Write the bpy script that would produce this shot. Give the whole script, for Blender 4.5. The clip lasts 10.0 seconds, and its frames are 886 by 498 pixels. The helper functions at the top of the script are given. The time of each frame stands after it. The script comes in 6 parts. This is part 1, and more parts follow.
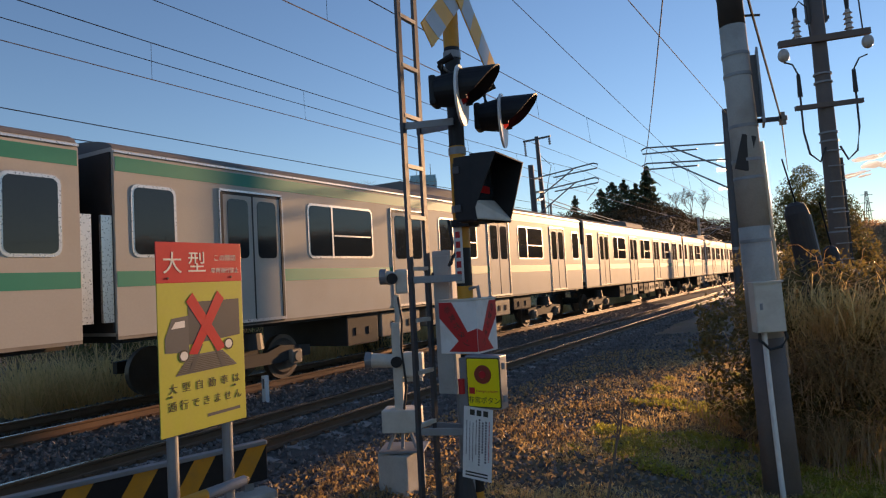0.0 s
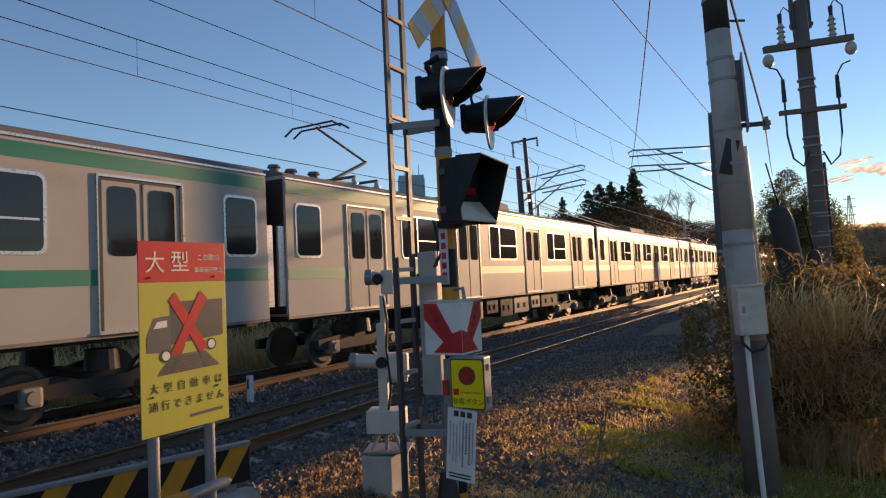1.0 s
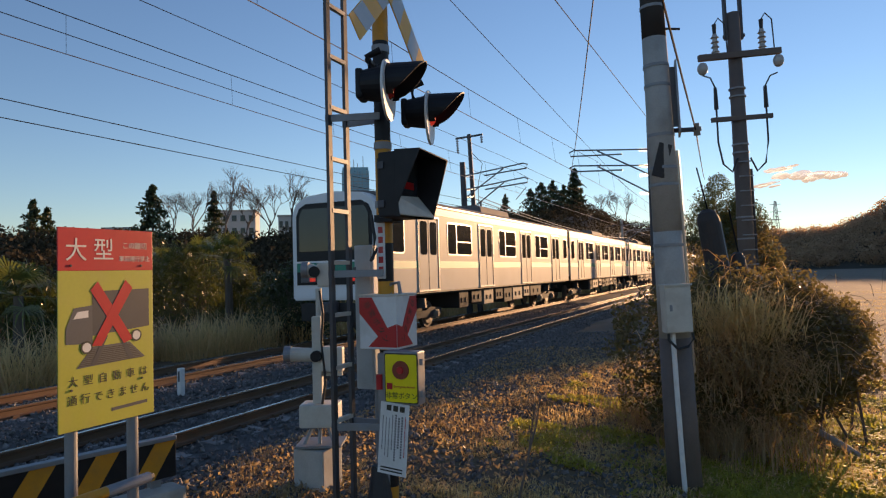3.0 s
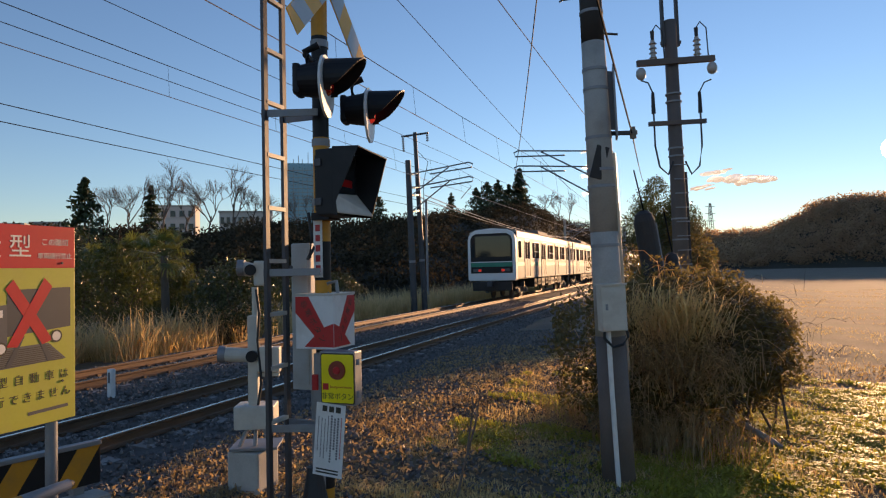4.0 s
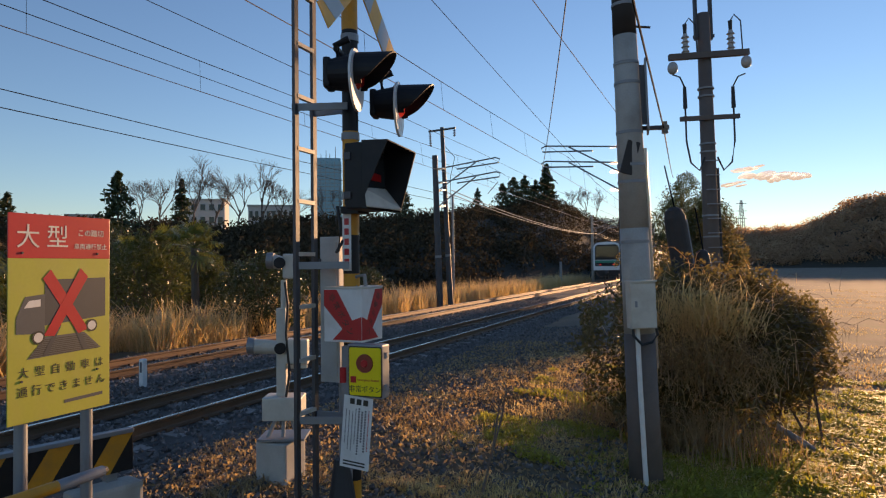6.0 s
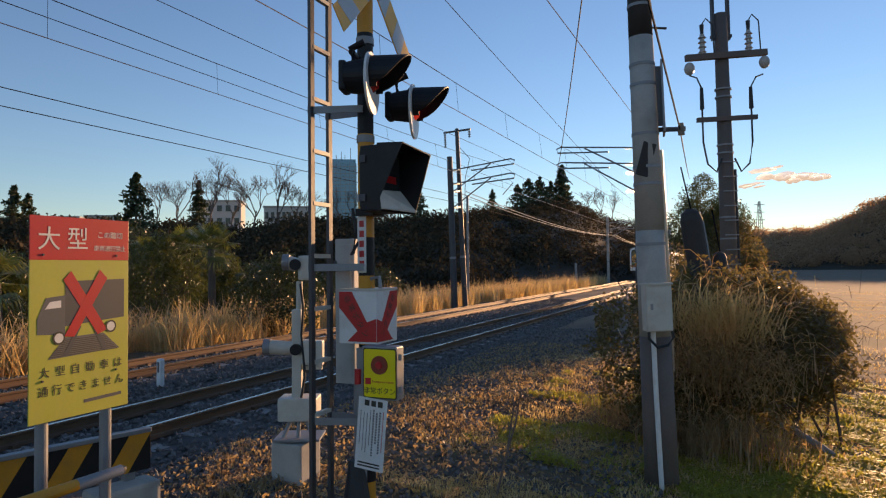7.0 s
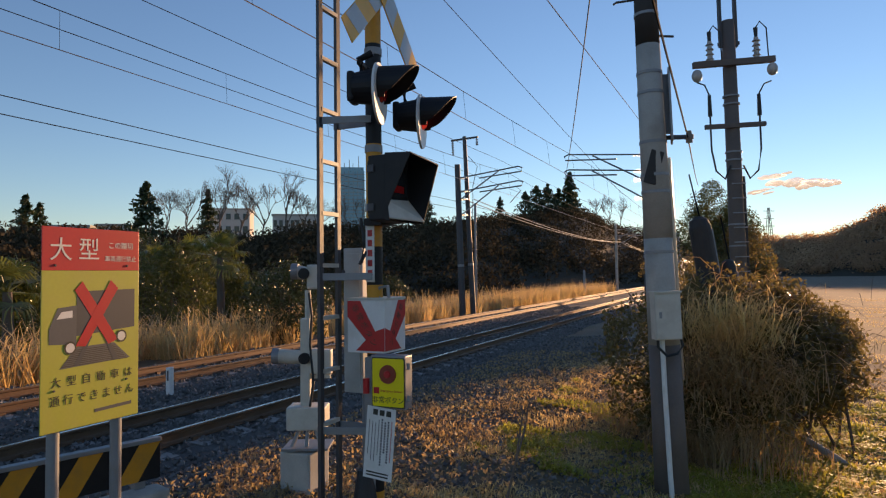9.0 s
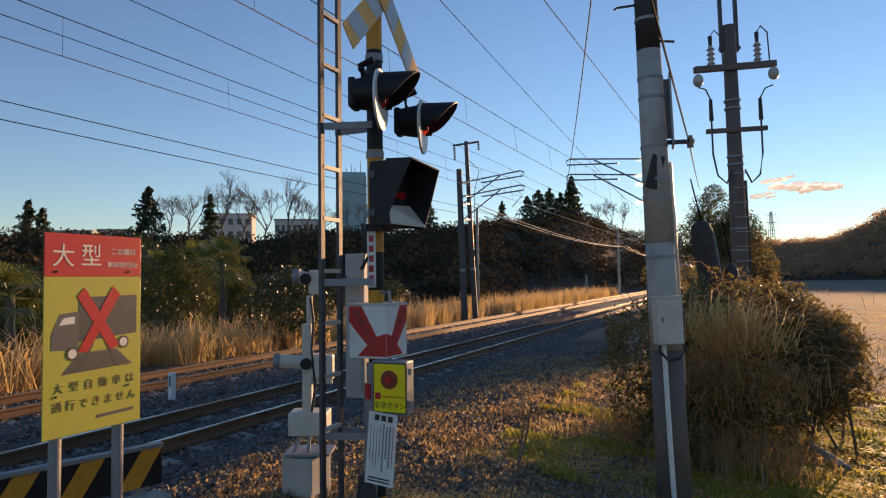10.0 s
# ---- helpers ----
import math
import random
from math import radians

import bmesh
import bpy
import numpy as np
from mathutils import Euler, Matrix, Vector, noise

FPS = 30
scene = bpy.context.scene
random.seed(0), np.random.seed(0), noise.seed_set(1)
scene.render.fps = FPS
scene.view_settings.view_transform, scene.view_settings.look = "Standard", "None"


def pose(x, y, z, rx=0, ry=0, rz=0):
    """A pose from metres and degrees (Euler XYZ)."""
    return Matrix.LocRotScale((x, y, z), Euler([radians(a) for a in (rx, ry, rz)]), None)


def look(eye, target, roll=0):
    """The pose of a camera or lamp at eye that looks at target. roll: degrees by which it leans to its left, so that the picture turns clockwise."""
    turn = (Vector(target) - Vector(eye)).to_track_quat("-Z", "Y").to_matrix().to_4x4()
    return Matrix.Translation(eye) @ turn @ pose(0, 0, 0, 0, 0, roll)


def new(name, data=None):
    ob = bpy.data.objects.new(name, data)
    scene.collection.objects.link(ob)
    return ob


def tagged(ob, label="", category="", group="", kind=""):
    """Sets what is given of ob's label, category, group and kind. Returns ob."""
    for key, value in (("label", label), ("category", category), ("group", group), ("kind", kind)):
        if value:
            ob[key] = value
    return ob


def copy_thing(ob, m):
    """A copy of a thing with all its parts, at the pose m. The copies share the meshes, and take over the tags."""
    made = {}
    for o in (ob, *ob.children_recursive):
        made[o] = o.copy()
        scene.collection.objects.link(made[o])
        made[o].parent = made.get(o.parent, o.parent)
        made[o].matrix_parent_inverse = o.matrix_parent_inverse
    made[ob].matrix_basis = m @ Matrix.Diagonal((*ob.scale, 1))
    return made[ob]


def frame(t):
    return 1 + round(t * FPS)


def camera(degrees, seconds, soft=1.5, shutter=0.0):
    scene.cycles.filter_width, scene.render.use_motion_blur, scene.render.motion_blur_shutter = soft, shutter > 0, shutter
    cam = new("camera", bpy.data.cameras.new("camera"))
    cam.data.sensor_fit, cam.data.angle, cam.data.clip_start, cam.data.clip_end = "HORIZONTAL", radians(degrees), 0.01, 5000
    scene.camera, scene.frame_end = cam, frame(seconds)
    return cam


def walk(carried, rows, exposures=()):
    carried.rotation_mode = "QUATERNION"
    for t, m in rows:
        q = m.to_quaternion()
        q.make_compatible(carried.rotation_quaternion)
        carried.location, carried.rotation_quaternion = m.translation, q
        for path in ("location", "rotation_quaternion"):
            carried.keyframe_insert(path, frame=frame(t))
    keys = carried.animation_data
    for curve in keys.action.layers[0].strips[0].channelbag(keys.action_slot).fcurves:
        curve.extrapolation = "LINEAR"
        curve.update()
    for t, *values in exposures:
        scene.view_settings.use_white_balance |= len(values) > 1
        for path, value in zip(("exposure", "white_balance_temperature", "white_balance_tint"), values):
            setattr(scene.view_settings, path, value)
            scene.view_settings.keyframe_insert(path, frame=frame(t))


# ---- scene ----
cam = camera(68.4, 10.0, soft=1.2)

PATH = [
    (0, (-0.092, -0.085, 1.718), (-0.314, 1.9, 1.818), -3.1),
    (0.5, (-0.085, -0.089, 1.72), (-0.288, 1.898, 1.823), -3.0),
    (1, (-0.076, -0.085, 1.723), (-0.26, 1.904, 1.822), -2.7),
    (1.5, (-0.065, -0.094, 1.728), (-0.232, 1.897, 1.821), -2.5),
    (2, (-0.053, -0.099, 1.73), (-0.195, 1.894, 1.817), -2.2),
    (3.5, (-0.012, -0.08, 1.723), (0.065, 1.918, 1.793), -1.4),
    (4, (0.018, -0.074, 1.731), (0.173, 1.919, 1.796), -1.3),
    (4.5, (0.025, -0.071, 1.726), (0.212, 1.92, 1.783), -1.0),
    (5, (0.014, -0.082, 1.722), (0.182, 1.91, 1.774), -0.9),
    (5.5, (0.005, -0.064, 1.721), (0.127, 1.931, 1.77), -0.8),
    (6, (0.001, -0.06, 1.726), (0.077, 1.938, 1.778), -0.7),
    (7.5, (0.002, -0.07, 1.736), (0.026, 1.929, 1.793), -0.6),
    (8, (0.003, -0.072, 1.739), (0.022, 1.927, 1.799), -0.7),
    (8.5, (0.002, -0.078, 1.742), (0.014, 1.921, 1.811), -0.7),
    (9, (0.001, -0.077, 1.745), (0.008, 1.921, 1.824), -0.7),
    (9.5, (-0.001, -0.073, 1.748), (0.002, 1.925, 1.836), -0.8),
    (10, (0.006, -0.083, 1.75), (0.007, 1.915, 1.843), -0.8),
]
walk(cam, [(t, look(eye, target, roll)) for t, eye, target, roll in PATH], [(0, 0.18, 7000, 24), (10, 0.18, 7000, 24)])

# ---- light ----
SUN_AZ, SUN_EL = 38.0, 7.3          # degrees clockwise from +y, and above the horizon
world = bpy.data.worlds.new("sky")
scene.world = world
world.use_nodes = True
wn = world.node_tree.nodes
sky = wn.new("ShaderNodeTexSky")
sky.sky_type = "NISHITA"
sky.sun_disc = False
sky.sun_elevation = radians(SUN_EL)
sky.sun_rotation = radians(SUN_AZ)
sky.altitude = 0
sky.air_density, sky.dust_density, sky.ozone_density = 1.0, 0.0, 3.2
world.node_tree.links.new(sky.outputs[0], wn["Background"].inputs[0])
wn["Background"].inputs[1].default_value = 0.19
sun = new("sun", bpy.data.lights.new("sun", "SUN"))
sun.data.energy, sun.data.angle, sun.data.color = 5.8, radians(0.6), (1.0, 0.63, 0.31)
az, el = radians(SUN_AZ), radians(SUN_EL)
sun_way = Vector((math.sin(az) * math.cos(el), math.cos(az) * math.cos(el), math.sin(el)))
sun.matrix_world = Matrix.Translation((0, 0, 30)) @ sun_way.to_track_quat("Z", "Y").to_matrix().to_4x4()

# ---- materials ----
def mat(name, col, rough=0.6, metal=0.0, vary=0.12, scale=6.0, fine=60.0, bump=0.0, dirt=None, dirt_amount=0.0, island=0.0, obj=0.0, spec=0.5, glow=None):
    """Principled material with large and fine variation, optional dirt, bump and a per piece change of value."""
    m = bpy.data.materials.new(name)
    m.use_nodes = True
    nt = m.node_tree
    n, l = nt.nodes, nt.links
    b = n["Principled BSDF"]
    b.inputs["Roughness"].default_value, b.inputs["Metallic"].default_value = rough, metal
    b.inputs["Specular IOR Level"].default_value = spec
    tc = n.new("ShaderNodeTexCoord")
    src = tc.outputs["Object"]

    def tex(s, detail=4.0):
        t = n.new("ShaderNodeTexNoise")
        t.inputs["Scale"].default_value, t.inputs["Detail"].default_value = s, detail
        l.new(src, t.inputs["Vector"])
        return t.outputs["Fac"]

    def math_node(op, a, c):
        t = n.new("ShaderNodeMath")
        t.operation = op
        for i, v in enumerate((a, c)):
            if isinstance(v, (int, float)):
                t.inputs[i].default_value = v
            else:
                l.new(v, t.inputs[i])
        return t.outputs[0]
    big, small = tex(scale), tex(fine, 6.0)
    val = math_node("ADD", math_node("MULTIPLY", math_node("SUBTRACT", big, 0.5), vary * 3.0), 1.0)
    val = math_node("ADD", val, math_node("MULTIPLY", math_node("SUBTRACT", small, 0.5), vary * 2.0))
    if island:
        g = n.new("ShaderNodeNewGeometry")
        val = math_node("ADD", val, math_node("MULTIPLY", math_node("SUBTRACT", g.outputs["Random Per Island"], 0.5), island))
    if obj:
        o = n.new("ShaderNodeObjectInfo")
        val = math_node("ADD", val, math_node("MULTIPLY", math_node("SUBTRACT", o.outputs["Random"], 0.5), obj))
    mul = n.new("ShaderNodeMix")
    mul.data_type, mul.blend_type = "RGBA", "MULTIPLY"
    mul.inputs[0].default_value = 1.0
    mul.inputs[6].default_value = (*col, 1)
    l.new(val, mul.inputs[7])
    out = mul.outputs[2]
    if dirt:
        ramp = n.new("ShaderNodeMapRange")
        ramp.inputs[1].default_value, ramp.inputs[2].default_value = 0.45, 0.75
        l.new(tex(scale * 1.7, 8.0), ramp.inputs[0])
        dm = n.new("ShaderNodeMix")
        dm.data_type = "RGBA"
        l.new(math_node("MULTIPLY", ramp.outputs[0], dirt_amount), dm.inputs[0])
        l.new(out, dm.inputs[6])
        dm.inputs[7].default_value = (*dirt, 1)
        out = dm.outputs[2]
    l.new(out, b.inputs["Base Color"])
    l.new(math_node("ADD", math_node("MULTIPLY", math_node("SUBTRACT", small, 0.5), 0.25), rough), b.inputs["Roughness"])
    if bump:
        bp = n.new("ShaderNodeBump")
        bp.inputs["Strength"].default_value, bp.inputs["Distance"].default_value = 0.6, bump
        l.new(small, bp.inputs["Height"])
        l.new(bp.outputs[0], b.inputs["Normal"])
    if glow:
        b.inputs["Emission Color"].default_value = (*glow[:3], 1)
        b.inputs["Emission Strength"].default_value = glow[3]
    return m


def leaf_mat(name, col, island=0.8, through_light=0.35, rough=0.5):
    m = mat(name, col, rough, 0, 0.15, 2.0, 20.0, island=island, spec=0.05 if rough > 0.9 else 0.5)
    nt = m.node_tree
    b = nt.nodes["Principled BSDF"]
    tr = nt.nodes.new("ShaderNodeBsdfTranslucent")
    tr.inputs[0].default_value = (min(1, col[0] * 1.6), min(1, col[1] * 1.5), col[2], 1)
    mx = nt.nodes.new("ShaderNodeMixShader")
    mx.inputs[0].default_value = through_light
    nt.links.new(b.outputs[0], mx.inputs[1])
    nt.links.new(tr.outputs[0], mx.inputs[2])
    nt.links.new(mx.outputs[0], nt.nodes["Material Output"].inputs[0])
    return m


M = dict(
    galv=mat("galvanised_steel", (0.24, 0.25, 0.265), 0.5, 0.3, 0.1, 5, 50, 0.001, (0.22, 0.15, 0.10), 0.25),
    dark_steel=mat("weathered_dark_steel", (0.07, 0.072, 0.08), 0.55, 0.3, 0.15, 4, 40, 0.001, (0.12, 0.07, 0.04), 0.4),
    black=mat("black_paint", (0.010, 0.010, 0.012), 0.5, 0, 0.2, 8, 60, 0.0005, (0.03, 0.028, 0.026), 0.25, spec=0.3),
    yellow=mat("signal_yellow_paint", (0.62, 0.26, 0.012), 0.5, 0, 0.1, 7, 60, 0.0005, (0.25, 0.14, 0.05), 0.35),
    sheet_orange=mat("reflective_orange_sheet", (0.85, 0.42, 0.04), 0.4, 0, 0.06, 8, 90),
    sheet_grey=mat("reflective_grey_sheet", (0.42, 0.43, 0.43), 0.35, 0.2, 0.08, 8, 90),
    white=mat("white_paint", (0.70, 0.70, 0.68), 0.45, 0, 0.06, 6, 60, 0, (0.35, 0.30, 0.24), 0.3),
    cream=mat("cream_painted_box", (0.55, 0.52, 0.45), 0.5, 0, 0.08, 5, 50, 0.0005, (0.3, 0.24, 0.18), 0.35),
    red=mat("red_sign_sheet", (0.50, 0.016, 0.02), 0.4, 0, 0.08, 6, 70),
    sign_yellow=mat("yellow_sign_sheet", (0.42, 0.43, 0.055), 0.42, 0, 0.07, 4, 60, 0, (0.42, 0.36, 0.10), 0.35),
    bright_yellow=mat("bright_yellow_sheet", (0.85, 0.68, 0.0), 0.4, 0, 0.05, 6, 70),
    sign_dark=mat("dark_grey_print", (0.05, 0.055, 0.065), 0.45, 0, 0.1, 6, 70),
    sign_mid=mat("mid_grey_print", (0.085, 0.09, 0.098), 0.45, 0, 0.1, 6, 70),
    ink=mat("dark_ink", (0.03, 0.028, 0.02), 0.5, 0, 0.15, 20, 90),
    maroon=mat("maroon_button_print", (0.25, 0.035, 0.02), 0.4, 0, 0.1, 8, 60),
    lens=mat("red_lamp_lens", (0.35, 0.01, 0.01), 0.15, 0, 0.1, 10, 60),
    lamp_on=mat("lit_red_lamp", (0.5, 0.02, 0.02), 0.2, 0, 0.05, 10, 60, glow=(1.0, 0.06, 0.03, 0.3)),
    concrete=mat("pale_concrete", (0.42, 0.40, 0.36), 0.85, 0, 0.14, 3, 70, 0.002, (0.2, 0.17, 0.13), 0.45),
    pole_concrete=mat("pole_concrete", (0.40, 0.37, 0.33), 0.8, 0, 0.14, 2, 60, 0.002, (0.14, 0.12, 0.10), 0.5),
    dark_band=mat("bituminous_band", (0.035, 0.03, 0.028), 0.7, 0, 0.2, 8, 60, 0.001),
    wood_pole=mat("weathered_brown_pole", (0.13, 0.10, 0.085), 0.75, 0, 0.2, 3, 40, 0.002),
    rubber=mat("black_rubber", (0.02, 0.02, 0.022), 0.6, 0, 0.1, 8, 60),
    wire=mat("dark_wire", (0.016, 0.016, 0.018), 0.8, 0.0, 0.1, 3, 30, spec=0.1),
    copper=mat("bright_worn_wire", (0.35, 0.30, 0.26), 0.35, 0.8, 0.1, 3, 30),
    porcelain=mat("glazed_porcelain", (0.42, 0.39, 0.36), 0.2, 0, 0.06, 10, 60),
    rail=mat("rusted_rail_side", (0.15, 0.085, 0.048), 0.55, 0.35, 0.15, 4, 60, 0.001),
    rail_head=mat("polished_rail_head", (0.55, 0.53, 0.50), 0.2, 1.0, 0.06, 4, 60),
    sleeper=mat("concrete_sleeper", (0.27, 0.25, 0.23), 0.85, 0, 0.15, 4, 50, 0.002, (0.16, 0.10, 0.06), 0.5),
    ballast=mat("ballast_bed", (0.075, 0.068, 0.062), 0.9, 0, 0.25, 8, 30, 0.02),
    stones=mat("ballast_stones", (0.13, 0.118, 0.11), 0.75, 0, 0.15, 8, 60, 0.002, island=1.0),
    soil=mat("dry_soil_and_turf", (0.165, 0.115, 0.075), 0.95, 0, 0.3, 0.35, 9, 0.03, (0.10, 0.10, 0.03), 0.6),
    dry_grass=leaf_mat("dry_grass", (0.62, 0.48, 0.27), 0.9, 0.55),
    green_grass=leaf_mat("low_green_weeds", (0.36, 0.35, 0.07), 0.9, 0.6),
    reed=leaf_mat("dry_reed", (0.58, 0.43, 0.25), 0.9, 0.5),
    # darker copy of the leaf green, with shade put into the colour
    shade_leaf=leaf_mat("shade_dark_leaf", (0.045, 0.06, 0.022), 1.0, 0.25, 0.35),
    palm_leaf=leaf_mat("palm_leaf", (0.13, 0.15, 0.045), 0.9, 0.35, 0.32),
    leaf=leaf_mat("dark_evergreen_leaf", (0.14, 0.115, 0.055), 1.2, 0.5, 0.2),
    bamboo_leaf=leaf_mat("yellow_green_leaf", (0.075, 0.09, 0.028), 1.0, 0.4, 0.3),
    # withered brown, lightened to include the glare that veils the bush
    brown_leaf=leaf_mat("withered_brown_leaf", (0.33, 0.235, 0.145), 0.9, 0.55),
    needle=leaf_mat("conifer_needle", (0.045, 0.065, 0.025), 0.9, 0.2),
    bark=mat("grey_brown_bark", (0.11, 0.085, 0.065), 0.9, 0, 0.2, 5, 30, 0.01),
    twig=mat("bare_twig", (0.15, 0.115, 0.09), 0.9, 0, 0.2, 5, 30),
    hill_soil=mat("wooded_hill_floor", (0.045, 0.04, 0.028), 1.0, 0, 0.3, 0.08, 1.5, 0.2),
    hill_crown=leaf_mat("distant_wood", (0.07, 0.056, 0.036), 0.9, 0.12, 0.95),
    # wood of the far hill, its colour paled to stand in for haze
    far_crown=leaf_mat("hazy_hill_wood", (0.38, 0.26, 0.20), 0.8, 0.7, 0.95),
    facade=mat("pale_rendered_facade", (0.55, 0.50, 0.45), 0.8, 0, 0.06, 0.2, 6),
    facade_glass=mat("blue_glass_facade", (0.17, 0.32, 0.39), 0.3, 0.35, 0.06, 0.02, 0.4, spec=0.3),
    pale_grey=mat("pale_grey_cabinet_paint", (0.46, 0.46, 0.44), 0.55, 0, 0.08, 4, 50, 0.0005, (0.28, 0.24, 0.2), 0.3),
    window_dark=mat("dark_window_glass", (0.018, 0.023, 0.027), 0.06, 0, 0.08, 1.5, 20, spec=0.45),
    steel=mat("brushed_stainless_steel", (0.43, 0.42, 0.38), 0.5, 0.03, 0.06, 0.7, 30, 0.0003, (0.36, 0.32, 0.26), 0.35, spec=0.04),
    steel_frame=mat("bright_steel_frame", (0.62, 0.61, 0.60), 0.3, 0.7, 0.05, 2, 40),
    train_green=mat("green_stripe", (0.006, 0.22, 0.145), 0.5, 0, 0.06, 1.5, 40),
    roof=mat("train_roof_grey", (0.14, 0.135, 0.135), 0.8, 0, 0.15, 1.2, 20, 0.001),
    under=mat("underframe_grime", (0.035, 0.03, 0.027), 0.8, 0, 0.25, 3, 30, 0.002),
    under_pale=mat("dusty_equipment_box", (0.22, 0.20, 0.17), 0.7, 0, 0.15, 2, 30, 0.001, (0.1, 0.07, 0.05), 0.5),
    wheel=mat("wheel_steel", (0.12, 0.10, 0.085), 0.5, 0.5, 0.15, 5, 40),
    gasket=mat("black_gasket", (0.02, 0.02, 0.02), 0.6, 0, 0.1, 5, 40),
    cab_white=mat("white_cab_mask", (0.72, 0.73, 0.74), 0.35, 0, 0.05, 1, 30),
    asphalt=mat("asphalt", (0.055, 0.055, 0.057), 0.9, 0, 0.2, 2, 60, 0.004),
)

# ---- geometry helpers ----
HEAD = 24.6                                   # heading of the railway, degrees clockwise from +y
TR = pose(0, 0, 0, 0, 0, -HEAD)               # local x: to the right of the track, local y: along it


def tq(q, s, z=0.0):
    return TR @ Vector((q, s, z))


def link_mesh(name, bm, material, smooth=False):
    me = bpy.data.meshes.new(name)
    bm.normal_update()
    bm.to_mesh(me)
    bm.free()
    for mt in material if isinstance(material, (list, tuple)) else [material]:
        me.materials.append(mt)
    if smooth:
        for p in me.polygons:
            p.use_smooth = True
    return me


def part(name, bm, material, parent, label="", smooth=False):
    ob = new(name, link_mesh(name, bm, material, smooth))
    ob.parent = parent
    if label:
        ob["label"] = label
    return ob


def solid(name, bm, material, label, category, m=None, group="", kind="", smooth=False):
    ob = new(name, link_mesh(name, bm, material, smooth))
    if m is not None:
        ob.matrix_world = m
    return tagged(ob, label, category, group, kind)


def thing(name, label, category, m, group="", kind=""):
    ob = new(name)
    ob.matrix_world = m
    return tagged(ob, label, category, group, kind)


def box(bm, c, size, rot=None, bevel=0.0):
    m = Matrix.Translation(c) @ (rot.to_4x4() if rot else Matrix()) @ Matrix.Diagonal((*size, 1))
    r = bmesh.ops.create_cube(bm, size=1.0, matrix=m)
    if bevel:
        es = list({e for v in r["verts"] for e in v.link_edges})
        bmesh.ops.bevel(bm, geom=es, offset=bevel, segments=2, affect="EDGES", profile=0.6)
    return bm


def B(c, size, rot=None, bevel=0.0):
    return box(bmesh.new(), c, size, rot, bevel)


def cyl(bm, p0, p1, r0, r1=None, seg=16, cap=True):
    r1 = r0 if r1 is None else r1
    p0, p1 = Vector(p0), Vector(p1)
    d = p1 - p0
    m = Matrix.Translation((p0 + p1) / 2) @ d.to_track_quat("Z", "Y").to_matrix().to_4x4()
    bmesh.ops.create_cone(bm, cap_ends=cap, segments=seg, radius1=r0, radius2=r1, depth=d.length, matrix=m)
    return bm


def C(p0, p1, r0, r1=None, seg=16):
    return cyl(bmesh.new(), p0, p1, r0, r1, seg)


def tube(bm, pts, r, seg=6):
    """A round tube through points."""
    pts = [Vector(p) for p in pts]
    rings = []
    for i, p in enumerate(pts):
        d = (pts[min(i + 1, len(pts) - 1)] - pts[max(i - 1, 0)]).normalized()
        a = d.cross(Vector((0, 0, 1)) if abs(d.z) < 0.95 else Vector((1, 0, 0))).normalized()
        b = d.cross(a)
        rr = r[i] if isinstance(r, (list, tuple)) else r
        rings.append([bm.verts.new(p + (a * math.cos(2 * math.pi * k / seg) + b * math.sin(2 * math.pi * k / seg)) * rr) for k in range(seg)])
    for u, v in zip(rings, rings[1:]):
        for k in range(seg):
            bm.faces.new((u[k], u[(k + 1) % seg], v[(k + 1) % seg], v[k]))
    bm.faces.new(rings[0][::-1]), bm.faces.new(rings[-1])
    return bm


def prism(bm, outline, depth, m=None):
    """Extrudes an (x, z) outline by depth along +y."""
    m = m or Matrix()
    a = [bm.verts.new(m @ Vector((x, 0, z))) for x, z in outline]
    b = [bm.verts.new(m @ Vector((x, depth, z))) for x, z in outline]
    n = len(outline)
    bm.faces.new(a), bm.faces.new(b[::-1])
    for i in range(n):
        bm.faces.new((a[(i + 1) % n], a[i], b[i], b[(i + 1) % n]))
    bmesh.ops.recalc_face_normals(bm, faces=bm.faces[:])
    return bm


def rounded(w, h, r, n=4):
    """Outline of a rounded rectangle about the origin."""
    out = []
    for cx, cz, a0 in ((w / 2 - r, h / 2 - r, 0), (-w / 2 + r, h / 2 - r, 90), (-w / 2 + r, -h / 2 + r, 180), (w / 2 - r, -h / 2 + r, 270)):
        for k in range(n + 1):
            a = radians(a0 + 90 * k / n)
            out.append((cx + r * math.cos(a), cz + r * math.sin(a)))
    return out


def text_part(body, size, m, material, parent, name="lettering", align="CENTER", width=None):
    cu = bpy.data.curves.new(name, "FONT")
    cu.body, cu.size, cu.extrude = body, size, 0.0006
    cu.align_x, cu.align_y = align, "CENTER"
    tmp = bpy.data.objects.new(name, cu)
    dg = bpy.context.evaluated_depsgraph_get()
    scene.collection.objects.link(tmp)
    dg.update()
    me = bpy.data.meshes.new_from_object(tmp.evaluated_get(dg))
    bpy.data.objects.remove(tmp)
    me.transform(m)
    me.materials.clear()
    me.materials.append(material)
    ob = new(name, me)
    ob.parent = parent
    return ob


rnd = random.Random(7)

